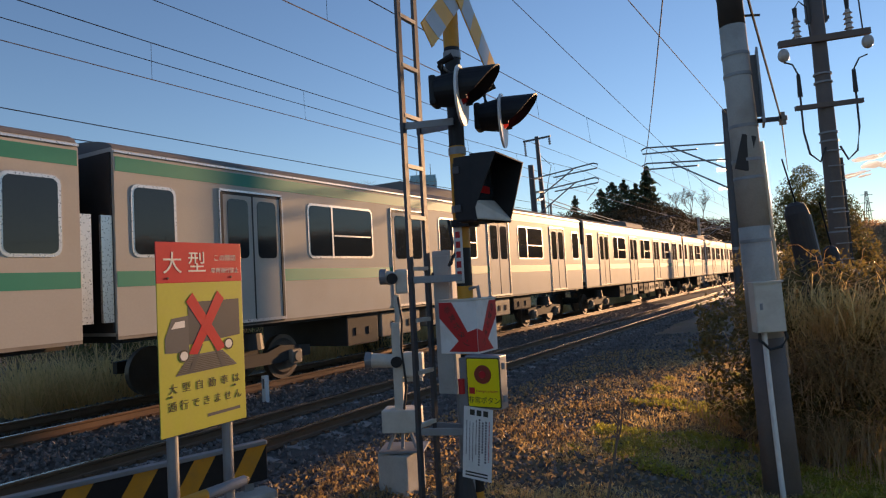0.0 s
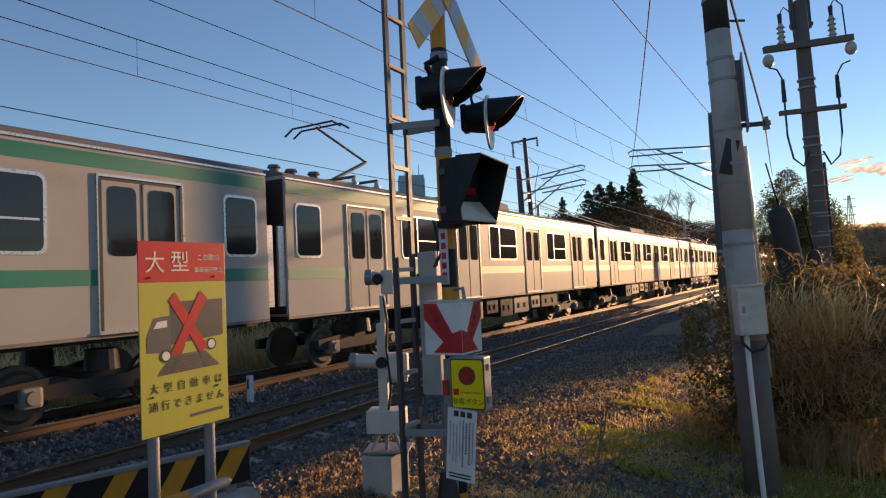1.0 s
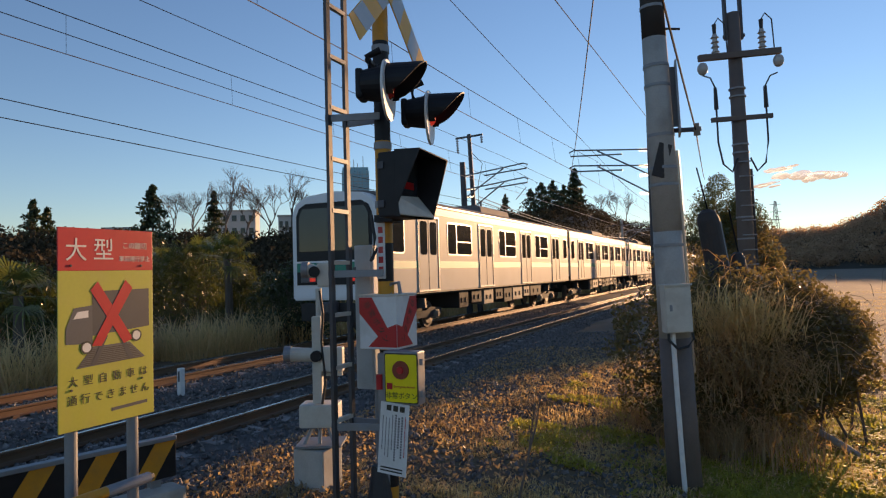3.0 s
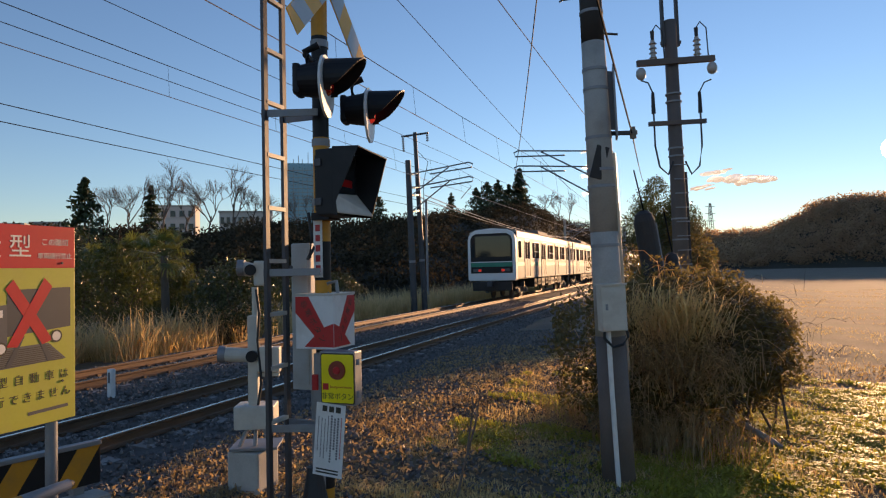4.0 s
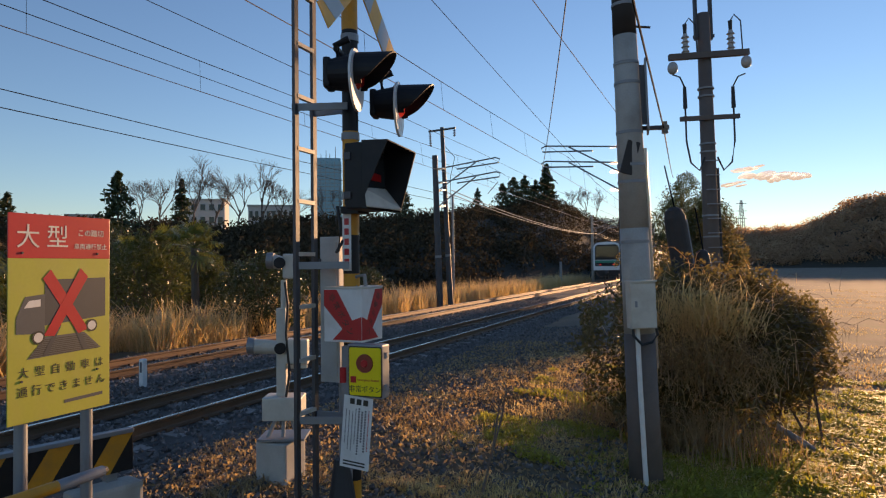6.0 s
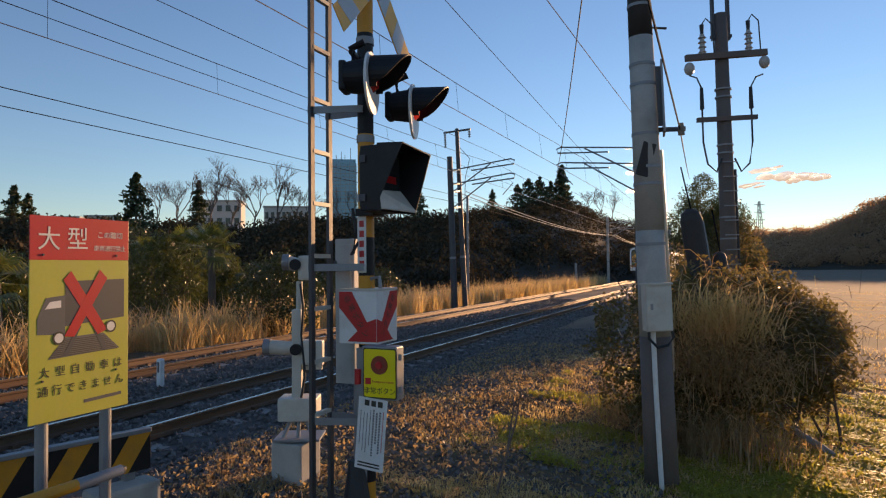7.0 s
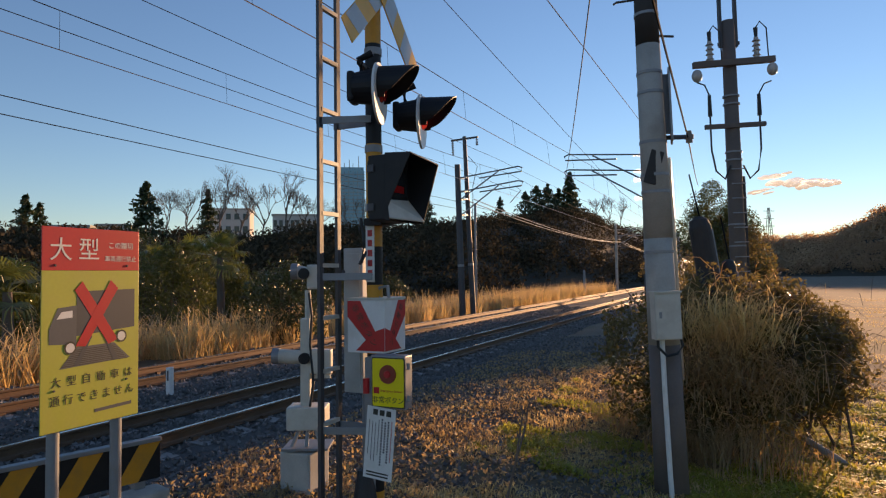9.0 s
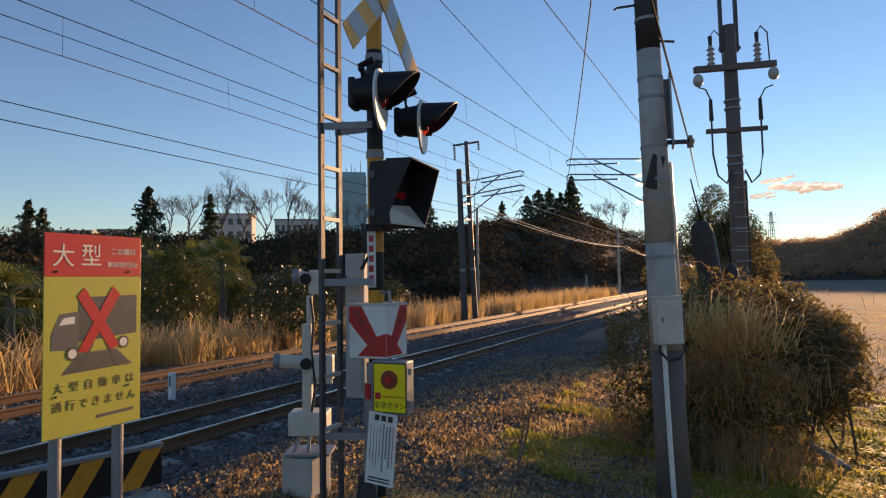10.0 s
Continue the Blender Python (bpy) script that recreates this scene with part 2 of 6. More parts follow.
# ---- ground ----
def ground_z(q, s):
    """Height of the land in railway coordinates."""
    n = noise.noise(Vector((q * 0.35, s * 0.35, 0))) * 0.06 + noise.noise(Vector((q * 1.7, s * 1.7, 3))) * 0.025
    if q > -5.2:
        stops = ((-5.2, -0.20), (-4.2, -0.12), (-3.4, -0.10), (-2.2, -0.22), (-0.8, -0.42), (1.5, -0.62), (6, -0.85), (14, -0.95), (5000, -1.0))
    else:
        stops = ((-5000, -1.0), (-60, -0.8), (-18, -0.7), (-13.2, -0.42), (-12.0, -0.25), (-5.2, -0.25))
    for (q0, z0), (q1, z1) in zip(stops, stops[1:]):
        if q0 <= q <= q1:
            return z0 + (z1 - z0) * (q - q0) / (q1 - q0) + (n if q > -5 or q < -12.2 else n * 0.2)
    return -1.0


def spread(lo, hi, near, step, grow=1.25):
    vals, v, d = [near], near, step
    while v < hi:
        v += d
        vals.append(min(v, hi))
        if v > near + 14:
            d *= grow
    v, d = near, step
    while v > lo:
        v -= d
        vals.insert(0, max(v, lo))
        if v < near - 14:
            d *= grow
    return vals


def make_ground():
    bm = bmesh.new()
    qs, ss = spread(-3500, 3500, 0.0, 0.35), spread(-3500, 4200, 6.0, 0.4)
    grid = [[bm.verts.new((q, s, ground_z(q, s))) for q in qs] for s in ss]
    for r0, r1 in zip(grid, grid[1:]):
        for i in range(len(qs) - 1):
            bm.faces.new((r0[i], r0[i + 1], r1[i + 1], r1[i]))
    solid("ground", bm, M["soil"], "dry brown soil with patches of winter turf beside the railway", "ground", TR, kind="structure", smooth=True)


make_ground()

NEAR_Q, FAR_Q = -6.5, -10.08


def make_trackbed():
    bm = bmesh.new()
    outline = [(-12.6, -0.6), (-12.3, -0.35), (-11.7, -0.17), (-8.7, -0.17), (-8.3, -0.2), (-7.9, -0.17), (-5.1, -0.17), (-4.2, -0.36), (-4.0, -0.6)]
    ss = [-400 + 10 * i for i in range(39)] + [-8 + 1.0 * i for i in range(60)] + [60 + 12 * i for i in range(60)]
    rows = []
    for s in ss:
        rows.append([bm.verts.new((q + noise.noise(Vector((q, s, 1))) * 0.05, s, z + noise.noise(Vector((q * 2, s * 2, 5))) * 0.02)) for q, z in outline])
    for a, b in zip(rows, rows[1:]):
        for i in range(len(outline) - 1):
            bm.faces.new((a[i], a[i + 1], b[i + 1], b[i]))
    solid("trackbed", bm, M["ballast"], "raised bed of grey crushed ballast under two tracks", "trackbed", TR, kind="structure")


make_trackbed()


def rail_outline():
    half = [(0.0625, 0.0), (0.0625, 0.011), (0.02, 0.026), (0.008, 0.04), (0.008, 0.105), (0.03, 0.118), (0.0325, 0.142), (0.026, 0.153)]
    return half + [(-x, z) for x, z in half[::-1]]


def make_track(cq, name):
    t = thing("railway_track", name, "track", TR @ pose(cq, 0, -0.153))
    for side in (-1, 1):
        bm = prism(bmesh.new(), rail_outline(), 900, Matrix.Translation((side * 0.566, -250, 0)))
        for f in bm.faces:
            if f.normal.z > 0.8 and f.calc_center_median().z > 0.14:
                f.material_index = 1
        part("rail", bm, [M["rail"], M["rail_head"]], t, "steel rail with a rusty web and a polished head")
    me = link_mesh("sleeper", prism(bmesh.new(), [(-1.0, -0.16), (1.0, -0.16), (0.98, -0.02), (0.75, 0.0), (0.4, 0.0), (0.3, -0.03), (-0.3, -0.03), (-0.4, 0.0), (-0.75, 0.0), (-0.98, -0.02)], 0.22), M["sleeper"])
    for i in range(125):
        ob = new("sleeper", me)
        ob.parent = t
        ob.location = (0, -8 + 0.62 * i, 0)
    bm = bmesh.new()
    for i in range(-60, 160):
        for side in (-0.566, 0.566):
            for k in (-0.085, 0.085):
                box(bm, (side + k, -8 + 0.62 * i + 0.11, 0.02), (0.06, 0.09, 0.04))
    clips = part("rail_clip", bm, M["rail"], t)
    clips["kind"] = "stuff"


make_track(NEAR_Q, "single narrow gauge track on concrete sleepers in ballast")
make_track(FAR_Q, "second narrow gauge track that the train runs on")


def scatter_stones(name, count, place, size, material, label):
    bm = bmesh.new()
    r = random.Random(name + str(count))
    base = [Vector(v).normalized() for v in ((1, 0, .2), (-1, .2, 0), (0, 1, -.1), (.1, -1, .1), (.2, .1, 1), (0, 0, -1))]
    faces = ((0, 2, 4), (2, 1, 4), (1, 3, 4), (3, 0, 4), (2, 0, 5), (1, 2, 5), (3, 1, 5), (0, 3, 5))
    for _ in range(count):
        c = place(r)
        s = size * r.uniform(0.6, 1.35)
        rot = Euler((r.uniform(0, 6), r.uniform(0, 6), r.uniform(0, 6))).to_matrix()
        vs = [bm.verts.new(c + rot @ Vector((v.x * s * r.uniform(0.7, 1.3), v.y * s * r.uniform(0.6, 1.1), v.z * s * r.uniform(0.5, 0.9)))) for v in base]
        for f in faces:
            bm.faces.new([vs[i] for i in f])
    return solid(name, bm, material, label, "ballast", TR, kind="stuff")


def ballast_place(r):
    s = -3 + 40 * r.random() ** 1.6
    q = r.uniform(-12.2, -4.0)
    z = -0.17 if -11.7 < q < -5.1 else -0.17 - 0.2 * min(1, (q + 5.1) / 1.1 if q > -6 else (-11.7 - q) / 0.6)
    for c in (NEAR_Q, FAR_Q):
        for x in (-0.566, 0.566):
            if abs(q - c - x) < 0.08:
                q += 0.18
    return Vector((q, s, z + r.uniform(-0.015, 0.02)))


def shoulder_place(r):
    s = 1 + 18 * r.random() ** 1.5
    q = -5.0 + 4.4 * r.random() ** 1.4
    return Vector((q, s, ground_z(q, s) + r.uniform(-0.01, 0.02)))


scatter_stones("ballast_stones", 42000, ballast_place, 0.040, M["stones"], "loose grey crushed stones of the track ballast")
scatter_stones("shoulder_stones", 15000, shoulder_place, 0.036, M["stones"], "scattered grey stones on the verge by the crossing")


def make_road():
    bm = B((-4.5, -2.2, -0.19), (24, 5.0, 0.34))
    solid("crossing_road", bm, M["asphalt"], "dark asphalt road that crosses the railway", "road", TR, kind="structure")


make_road()

# ---- train ----
L_CAR = 20.0
BODY = 19.5
HW, Z0, ZE, ZC = 1.40, 1.20, 3.86, 4.06     # half width, sill, eave, crown
DOORS = [BODY / 2 + d for d in (-7.23, -2.41, 2.41, 7.23)]


def side_slab(y0, y1, z0, z1, side, out=0.0, thick=0.02):
    return ((side * (HW + out - thick / 2), (y0 + y1) / 2, (z0 + z1) / 2), (thick, y1 - y0, z1 - z0))


def side_panel(bm, yc, zc, w, h, r, side, x, depth):
    """A rounded plate on the car side, its outer face at x."""
    o = rounded(w, h, r)
    m = Matrix(((0, side, 0, side * (x - depth)), (1, 0, 0, yc), (0, 0, 1, zc), (0, 0, 0, 1)))
    return prism(bm, o, depth, m)


def window_part(parent, yc, zc, w, h, side, bars=()):
    f = bmesh.new()
    side_panel(f, yc, zc, w + 0.09, h + 0.09, 0.12, side, HW + 0.012, 0.03)
    fr = part("window", f, M["steel_frame"], parent, "rounded train window in a bright metal frame")
    g = bmesh.new()
    side_panel(g, yc, zc, w, h, 0.09, side, HW + 0.018, 0.02)
    part("pane", g, M["window_dark"], fr)
    for y in bars:
        part("bar", B((side * (HW + 0.02), y, zc), (0.02, 0.045, h)), M["steel_frame"], fr)
        part("rail_bar", B((side * (HW + 0.02), y + side * 0.33 + side * 0.33 - side * 0.01, zc - 0.08), (0.02, 1.20 if w > 1 else w, 0.03)), M["steel_frame"], fr)
    return fr


def make_car(kind):
    t = thing("train_car", "", "train car", TR @ pose(FAR_Q, 0, 0), "cars of the passing train")
    y0, y1 = (L_CAR - BODY) / 2, (L_CAR + BODY) / 2
    off = y0
    # hollow body shell with a vertical side, a rounded eave and a crowned roof
    bm = bmesh.new()
    o = [(-HW, Z0), (HW, Z0), (HW, ZE - 0.12), (HW - 0.02, ZE - 0.02), (HW - 0.06, ZE + 0.02), (-HW + 0.06, ZE + 0.02), (-HW + 0.02, ZE - 0.02), (-HW, ZE - 0.12)]
    prism(bm, o, BODY, Matrix.Translation((0, y0, 0)))
    part("body", bm, M["steel"], t, "stainless steel body with green stripes")
    bm = bmesh.new()
    arc = [(-HW + 0.03, ZE)] + [(-(HW - 0.05) * math.cos(radians(a)), ZE + 0.02 + (ZC - ZE) * math.sin(radians(a))) for a in range(10, 180, 16)] + [(HW - 0.03, ZE)]
    prism(bm, arc, BODY - 0.02, Matrix.Translation((0, y0 + 0.01, 0)))
    part("roof", bm, M["roof"], t, "dull grey roof")
    for side in (-1, 1):
        # stripes are broken at the doors
        cuts = [off] + [v for d in DOORS for v in (off + d - 0.68, off + d + 0.68)] + [off + BODY]
        bm = bmesh.new()
        for a, b in zip(cuts[::2], cuts[1::2]):
            box(bm, *side_slab(a + 0.01, b - 0.01, 1.89, 2.11, side, 0.004, 0.01))
        part("belt_stripe", bm, M["train_green"], t, "green belt stripe")
        part("eave_stripe", B(*side_slab(y0 + 0.02, y1 - 0.02, 3.535, 3.745, side, 0.004, 0.01)), M["train_green"], t, "green stripe under the eave")
        part("gutter", B(*side_slab(y0, y1, 3.80, 3.83, side, 0.02, 0.03)), M["steel_frame"], t)
        part("sill", B(*side_slab(y0, y1, Z0 - 0.05, Z0 + 0.03, side, -0.004, 0.05)), M["under_pale"], t)
        for d in DOORS:
            yc = off + d
            bm = bmesh.new()
            side_panel(bm, yc, (Z0 + 3.42) / 2, 1.40, 3.42 - Z0 + 0.06, 0.06, side, HW + 0.006, 0.03)
            fr = part("door", bm, M["gasket"], t, "pair of sliding steel doors with tall windows")
            for k in (-1, 1):
                part("door_leaf", B((side * (HW + 0.002), yc + k * 0.325, (Z0 + 3.38) / 2), (0.025, 0.635, 3.38 - Z0 - 0.02), None, 0.006), M["steel"], fr)
                g = bmesh.new()
                side_panel(g, yc + k * 0.325, 2.80, 0.44, 1.0, 0.09, side, HW + 0.022, 0.02)
                part("door_window", g, M["window_dark"], fr)
            part("post", B((side * (HW + 0.012), yc - 0.70, (Z0 + 3.44) / 2), (0.03, 0.03, 3.44 - Z0)), M["steel_frame"], fr)
            part("post", B((side * (HW + 0.012), yc + 0.70, (Z0 + 3.44) / 2), (0.03, 0.03, 3.44 - Z0)), M["steel_frame"], fr)
            part("lintel", B((side * (HW + 0.012), yc, 3.44), (0.03, 1.42, 0.035)), M["steel_frame"], fr)
            # black strips draw the shade of the door recess
            for k in (-1, 1):
                part("jamb", B((side * (HW + 0.014), yc + k * 0.668, (Z0 + 3.40) / 2), (0.03, 0.05, 3.38 - Z0)), M["gasket"], fr)
            part("threshold", B((side * (HW + 0.015), yc, Z0 + 0.03), (0.05, 1.42, 0.05)), M["steel_frame"], fr)
            part("meeting_rubber", B((side * (HW + 0.008), yc, (Z0 + 3.38) / 2), (0.03, 0.022, 3.38 - Z0 - 0.02)), M["gasket"], fr)
        for a, b in zip(DOORS, DOORS[1:]):
            yc = off + (a + b) / 2
            window_part(t, yc, 2.84, 1.95, 0.98, side, (yc - side * 0.33,))
        for yc in (off + 0.62, off + BODY - 0.62):
            window_part(t, yc, 2.84, 0.66, 0.98, side)
    # ends
    for y, sgn in ((y0, -1), (y1, 1)):
        part("end_wall", B((0, y + sgn * 0.01, (Z0 + ZE) / 2), (2 * HW - 0.12, 0.03, ZE - Z0 - 0.1)), M["under"], t)
        part("gangway", B((0, y + sgn * 0.13, 2.3), (1.0, 0.24, 2.0), None, 0.03), M["rubber"], t, "black rubber gangway bellows")
        for sx in (-1, 1):
            part("grab_plate", B((sx * (HW - 0.07), y + sgn * 0.1, 2.15), (0.05, 0.16, 1.5)), M["steel_frame"], t)
    # roof equipment
    bm = bmesh.new()
    prism(bm, [(-0.95, 0), (0.95, 0), (0.9, 0.24), (0.7, 0.33), (-0.7, 0.33), (-0.9, 0.24)], 3.2, Matrix.Translation((0, L_CAR / 2 - 1.6, ZC - 0.06)))
    ac = part("air_conditioner", bm, M["roof"], t, "low grey roof air conditioner")
    for k in range(3):
        bm = C((0, L_CAR / 2 - 1.0 + k, ZC + 0.25), (0, L_CAR / 2 - 1.0 + k, ZC + 0.29), 0.36, 0.36, 20)
        part("fan_cover", bm, M["dark_steel"], ac)
    # underfloor
    r = random.Random(kind * 11 + 3)
    y = 5.4
    while y < 14.2:
        w = r.uniform(0.7, 1.7)
        h = r.uniform(0.42, 0.68)
        eq = part("equipment_box", B((0, y + w / 2, Z0 - 0.06 - h / 2), (2.45, w, h), None, 0.03), M["under_pale"] if r.random() < 0.45 else M["under"], t)
        for k in range(2):
            part("latch", B((1.235, y + w * (0.3 + 0.4 * k), Z0 - 0.1 - h / 2), (0.03, 0.12, 0.16), None, 0.008), M["under"], eq)
        y += w + r.uniform(0.08, 0.3)
    part("underframe", B((0, L_CAR / 2, Z0 - 0.03), (2.5, BODY - 0.3, 0.16)), M["under"], t)
    for yb in (3.1, L_CAR - 3.1):
        bm = bmesh.new()
        for sx in (-1, 1):
            prism(bm, [(-1.5, 0.42), (-0.6, 0.36), (0.6, 0.36), (1.5, 0.42), (1.5, 0.62), (0.7, 0.68), (0.35, 0.58), (-0.35, 0.58), (-0.7, 0.68), (-1.5, 0.62)], 0.12,
                  Matrix(((0, 1, 0, sx * 0.86 - 0.06), (1, 0, 0, yb), (0, 0, 1, 0), (0, 0, 0, 1))))
        box(bm, (0, yb, 0.55), (1.7, 0.4, 0.22))
        bg = part("bogie", bm, M["under"], t, "grimy bogie with steel wheels")
        for sx in (-1, 1):
            part("air_spring", C((sx * 0.86, yb, 0.68), (sx * 0.86, yb, 0.98), 0.25, 0.22, 18), M["rubber"], bg)
            for dy in (-1.05, 1.05):
                bm = C((sx * 0.50, yb + dy, 0.43), (sx * 0.62, yb + dy, 0.43), 0.43, 0.43, 28)
                cyl(bm, (sx * 0.62, yb + dy, 0.43), (sx * 0.66, yb + dy, 0.43), 0.36, 0.30, 28)
                part("wheel", bm, M["wheel"], bg, smooth=False)
                bm = B((sx * 0.9, yb + dy, 0.44), (0.2, 0.3, 0.28), None, 0.05)
                cyl(bm, (sx * 0.99, yb + dy, 0.44), (sx * 1.04, yb + dy, 0.44), 0.1, 0.09, 14)
                part("axle_box", bm, M["under_pale"], bg)
    return t


def add_pantograph(t, y):
    p = thing("pantograph", "raised single arm pantograph", "", Matrix())
    p.parent = t
    for k in ("category",):
        if k in p:
            del p[k]
    part("base_frame", box(box(B((0, y, ZC + 0.22), (1.5, 0.06, 0.06)), (0, y + 0.9, ZC + 0.22), (1.5, 0.06, 0.06)), (0, y + 0.45, ZC + 0.22), (0.08, 0.96, 0.06)), M["dark_steel"], p)
    for sx in (-0.7, 0.7):
        for dy in (0, 0.9):
            bm = C((sx, y + dy, ZC - 0.05), (sx, y + dy, ZC + 0.2), 0.07, 0.05, 12)
            cyl(bm, (sx, y + dy, ZC + 0.04), (sx, y + dy, ZC + 0.07), 0.1, 0.1, 12)
            part("insulator", bm, M["porcelain"], p)
    part("lower_arm", tube(bmesh.new(), [(0, y + 0.1, ZC + 0.25), (0, y + 1.45, ZC + 0.85)], 0.045, 8), M["dark_steel"], p)
    part("upper_arm", tube(bmesh.new(), [(0, y + 1.45, ZC + 0.85), (0, y - 0.45, ZC + 1.42)], 0.03, 8), M["dark_steel"], p)
    bm = tube(bmesh.new(), [(-0.85, y - 0.6, ZC + 1.3), (-0.6, y - 0.6, ZC + 1.45), (0.6, y - 0.6, ZC + 1.45), (0.85, y - 0.6, ZC + 1.3)], 0.025, 8)
    tube(bm, [(-0.85, y - 0.3, ZC + 1.3), (-0.6, y - 0.3, ZC + 1.45), (0.6, y - 0.3, ZC + 1.45), (0.85, y - 0.3, ZC + 1.3)], 0.025, 8)
    part("collector_head", bm, M["dark_steel"], p)
    for i, (yy, xx) in enumerate(((-1.3, 0.6), (-1.9, 0.5), (-2.5, 0.6))):
        bm = bmesh.new()
        cyl(bm, (xx, y + yy, ZC - 0.1), (xx, y + yy, ZC + 0.12), 0.11, 0.09, 14)
        cyl(bm, (xx, y + yy, ZC + 0.12), (xx, y + yy, ZC + 0.18), 0.14, 0.11, 14)
        part("arrester", bm, M["roof"], p)
    return p


def add_cab(t):
    """Closed rear cab face: white mask, black glass, green band and tail lamps."""
    y = (L_CAR - BODY) / 2
    bm = bmesh.new()
    out = [(-HW, Z0 - 0.12), (HW, Z0 - 0.12), (HW, 3.45), (HW - 0.12, 3.75), (HW - 0.45, 3.95), (0, 4.04), (-HW + 0.45, 3.95), (-HW + 0.12, 3.75), (-HW, 3.45)]
    prism(bm, out, 0.5, Matrix.Translation((0, y - 0.42, 0)))
    bmesh.ops.bevel(bm, geom=bm.edges[:], offset=0.05, segments=2, affect="EDGES")
    cab = part("cab_front", bm, M["cab_white"], t, "white cab front with a black windscreen mask")
    yf = y - 0.43
    bm = bmesh.new()
    prism(bm, [(-1.22, 1.50), (1.22, 1.50), (1.22, 3.40), (1.12, 3.62), (0.9, 3.74), (-0.9, 3.74), (-1.12, 3.62), (-1.22, 3.40)], 0.03, Matrix.Translation((0, yf - 0.01, 0)))
    part("mask", bm, M["black"], cab, "black front mask")
    bm = prism(bmesh.new(), [(-1.12, 2.42), (1.12, 2.42), (1.12, 3.38), (1.0, 3.60), (-1.0, 3.60), (-1.12, 3.38)], 0.02, Matrix.Translation((0, yf - 0.02, 0)))
    part("windscreen", bm, M["window_dark"], cab)
    part("front_stripe", B((0, yf - 0.012, 1.98), (2.42, 0.02, 0.24)), M["train_green"], cab)
    part("trim_line", B((0, yf - 0.016, 2.13), (2.42, 0.02, 0.05)), M["cab_white"], cab)
    for sx in (-1, 1):
        part("lamp_housing", B((sx * 0.82, yf - 0.02, 1.66), (0.52, 0.03, 0.17), None, 0.01), M["sign_mid"], cab)
        part("tail_lamp", B((sx * 0.68, yf - 0.035, 1.66), (0.18, 0.03, 0.13), None, 0.01), M["lamp_on"], cab, "lit red tail lamp")
    part("coupler", B((0, yf - 0.25, 0.9), (0.3, 0.5, 0.3), None, 0.05), M["dark_steel"], cab)
    part("skirt", B((0, yf + 0.1, 0.75), (2.3, 0.12, 0.5), None, 0.04), M["under"], cab)


CARS = []


def make_train():
    first = make_car(1)
    second = make_car(2)
    for i in range(10):
        ob = (first if i % 2 == 0 else second) if i < 2 else copy_thing((first, second)[i % 2], TR @ pose(FAR_Q, 0, 0))
        ob["label"] = "stainless steel commuter train car with green stripes on rails"
        CARS.append(ob)
    add_cab(CARS[0])
    CARS[0]["label"] = "last steel train car with white cab front and red tail lamps"
    for i in (2, 5, 7):
        add_pantograph(CARS[i], 3.3)


make_train()
# rear end of the train along the track, by time
TAIL = ((0, -54.9), (0.5, -43.05), (1.0, -31.2), (1.5, -19.5), (2.0, -7.9), (2.5, 3.6), (3.0, 14.8), (3.5, 25.9), (4.0, 35.6), (4.5, 44.4), (5.0, 52.9), (5.5, 61.0), (6.0, 69.2), (6.5, 77.2), (7.0, 85), (8.0, 100), (9.0, 115), (10.0, 130))

# ---- level crossing ----
def face_s(bm, pts, s, thick=0.002):
    """A thin plate with its outline in (q, z), facing -s."""
    return prism(bm, pts, thick, Matrix.Translation((0, s - thick, 0)))


def face_q(bm, pts, q, thick=0.002):
    """A thin plate with its outline in (s, z), facing +q."""
    return prism(bm, pts, thick, Matrix(((0, 1, 0, q), (1, 0, 0, 0), (0, 0, 1, 0), (0, 0, 0, 1))))


# text planes: letters read from the front of a plate that faces -s, or +q
TXT_S = Matrix(((1, 0, 0, 0), (0, 0, -1, 0), (0, 1, 0, 0), (0, 0, 0, 1)))
TXT_Q = Matrix(((0, 0, 1, 0), (1, 0, 0, 0), (0, 1, 0, 0), (0, 0, 0, 1)))


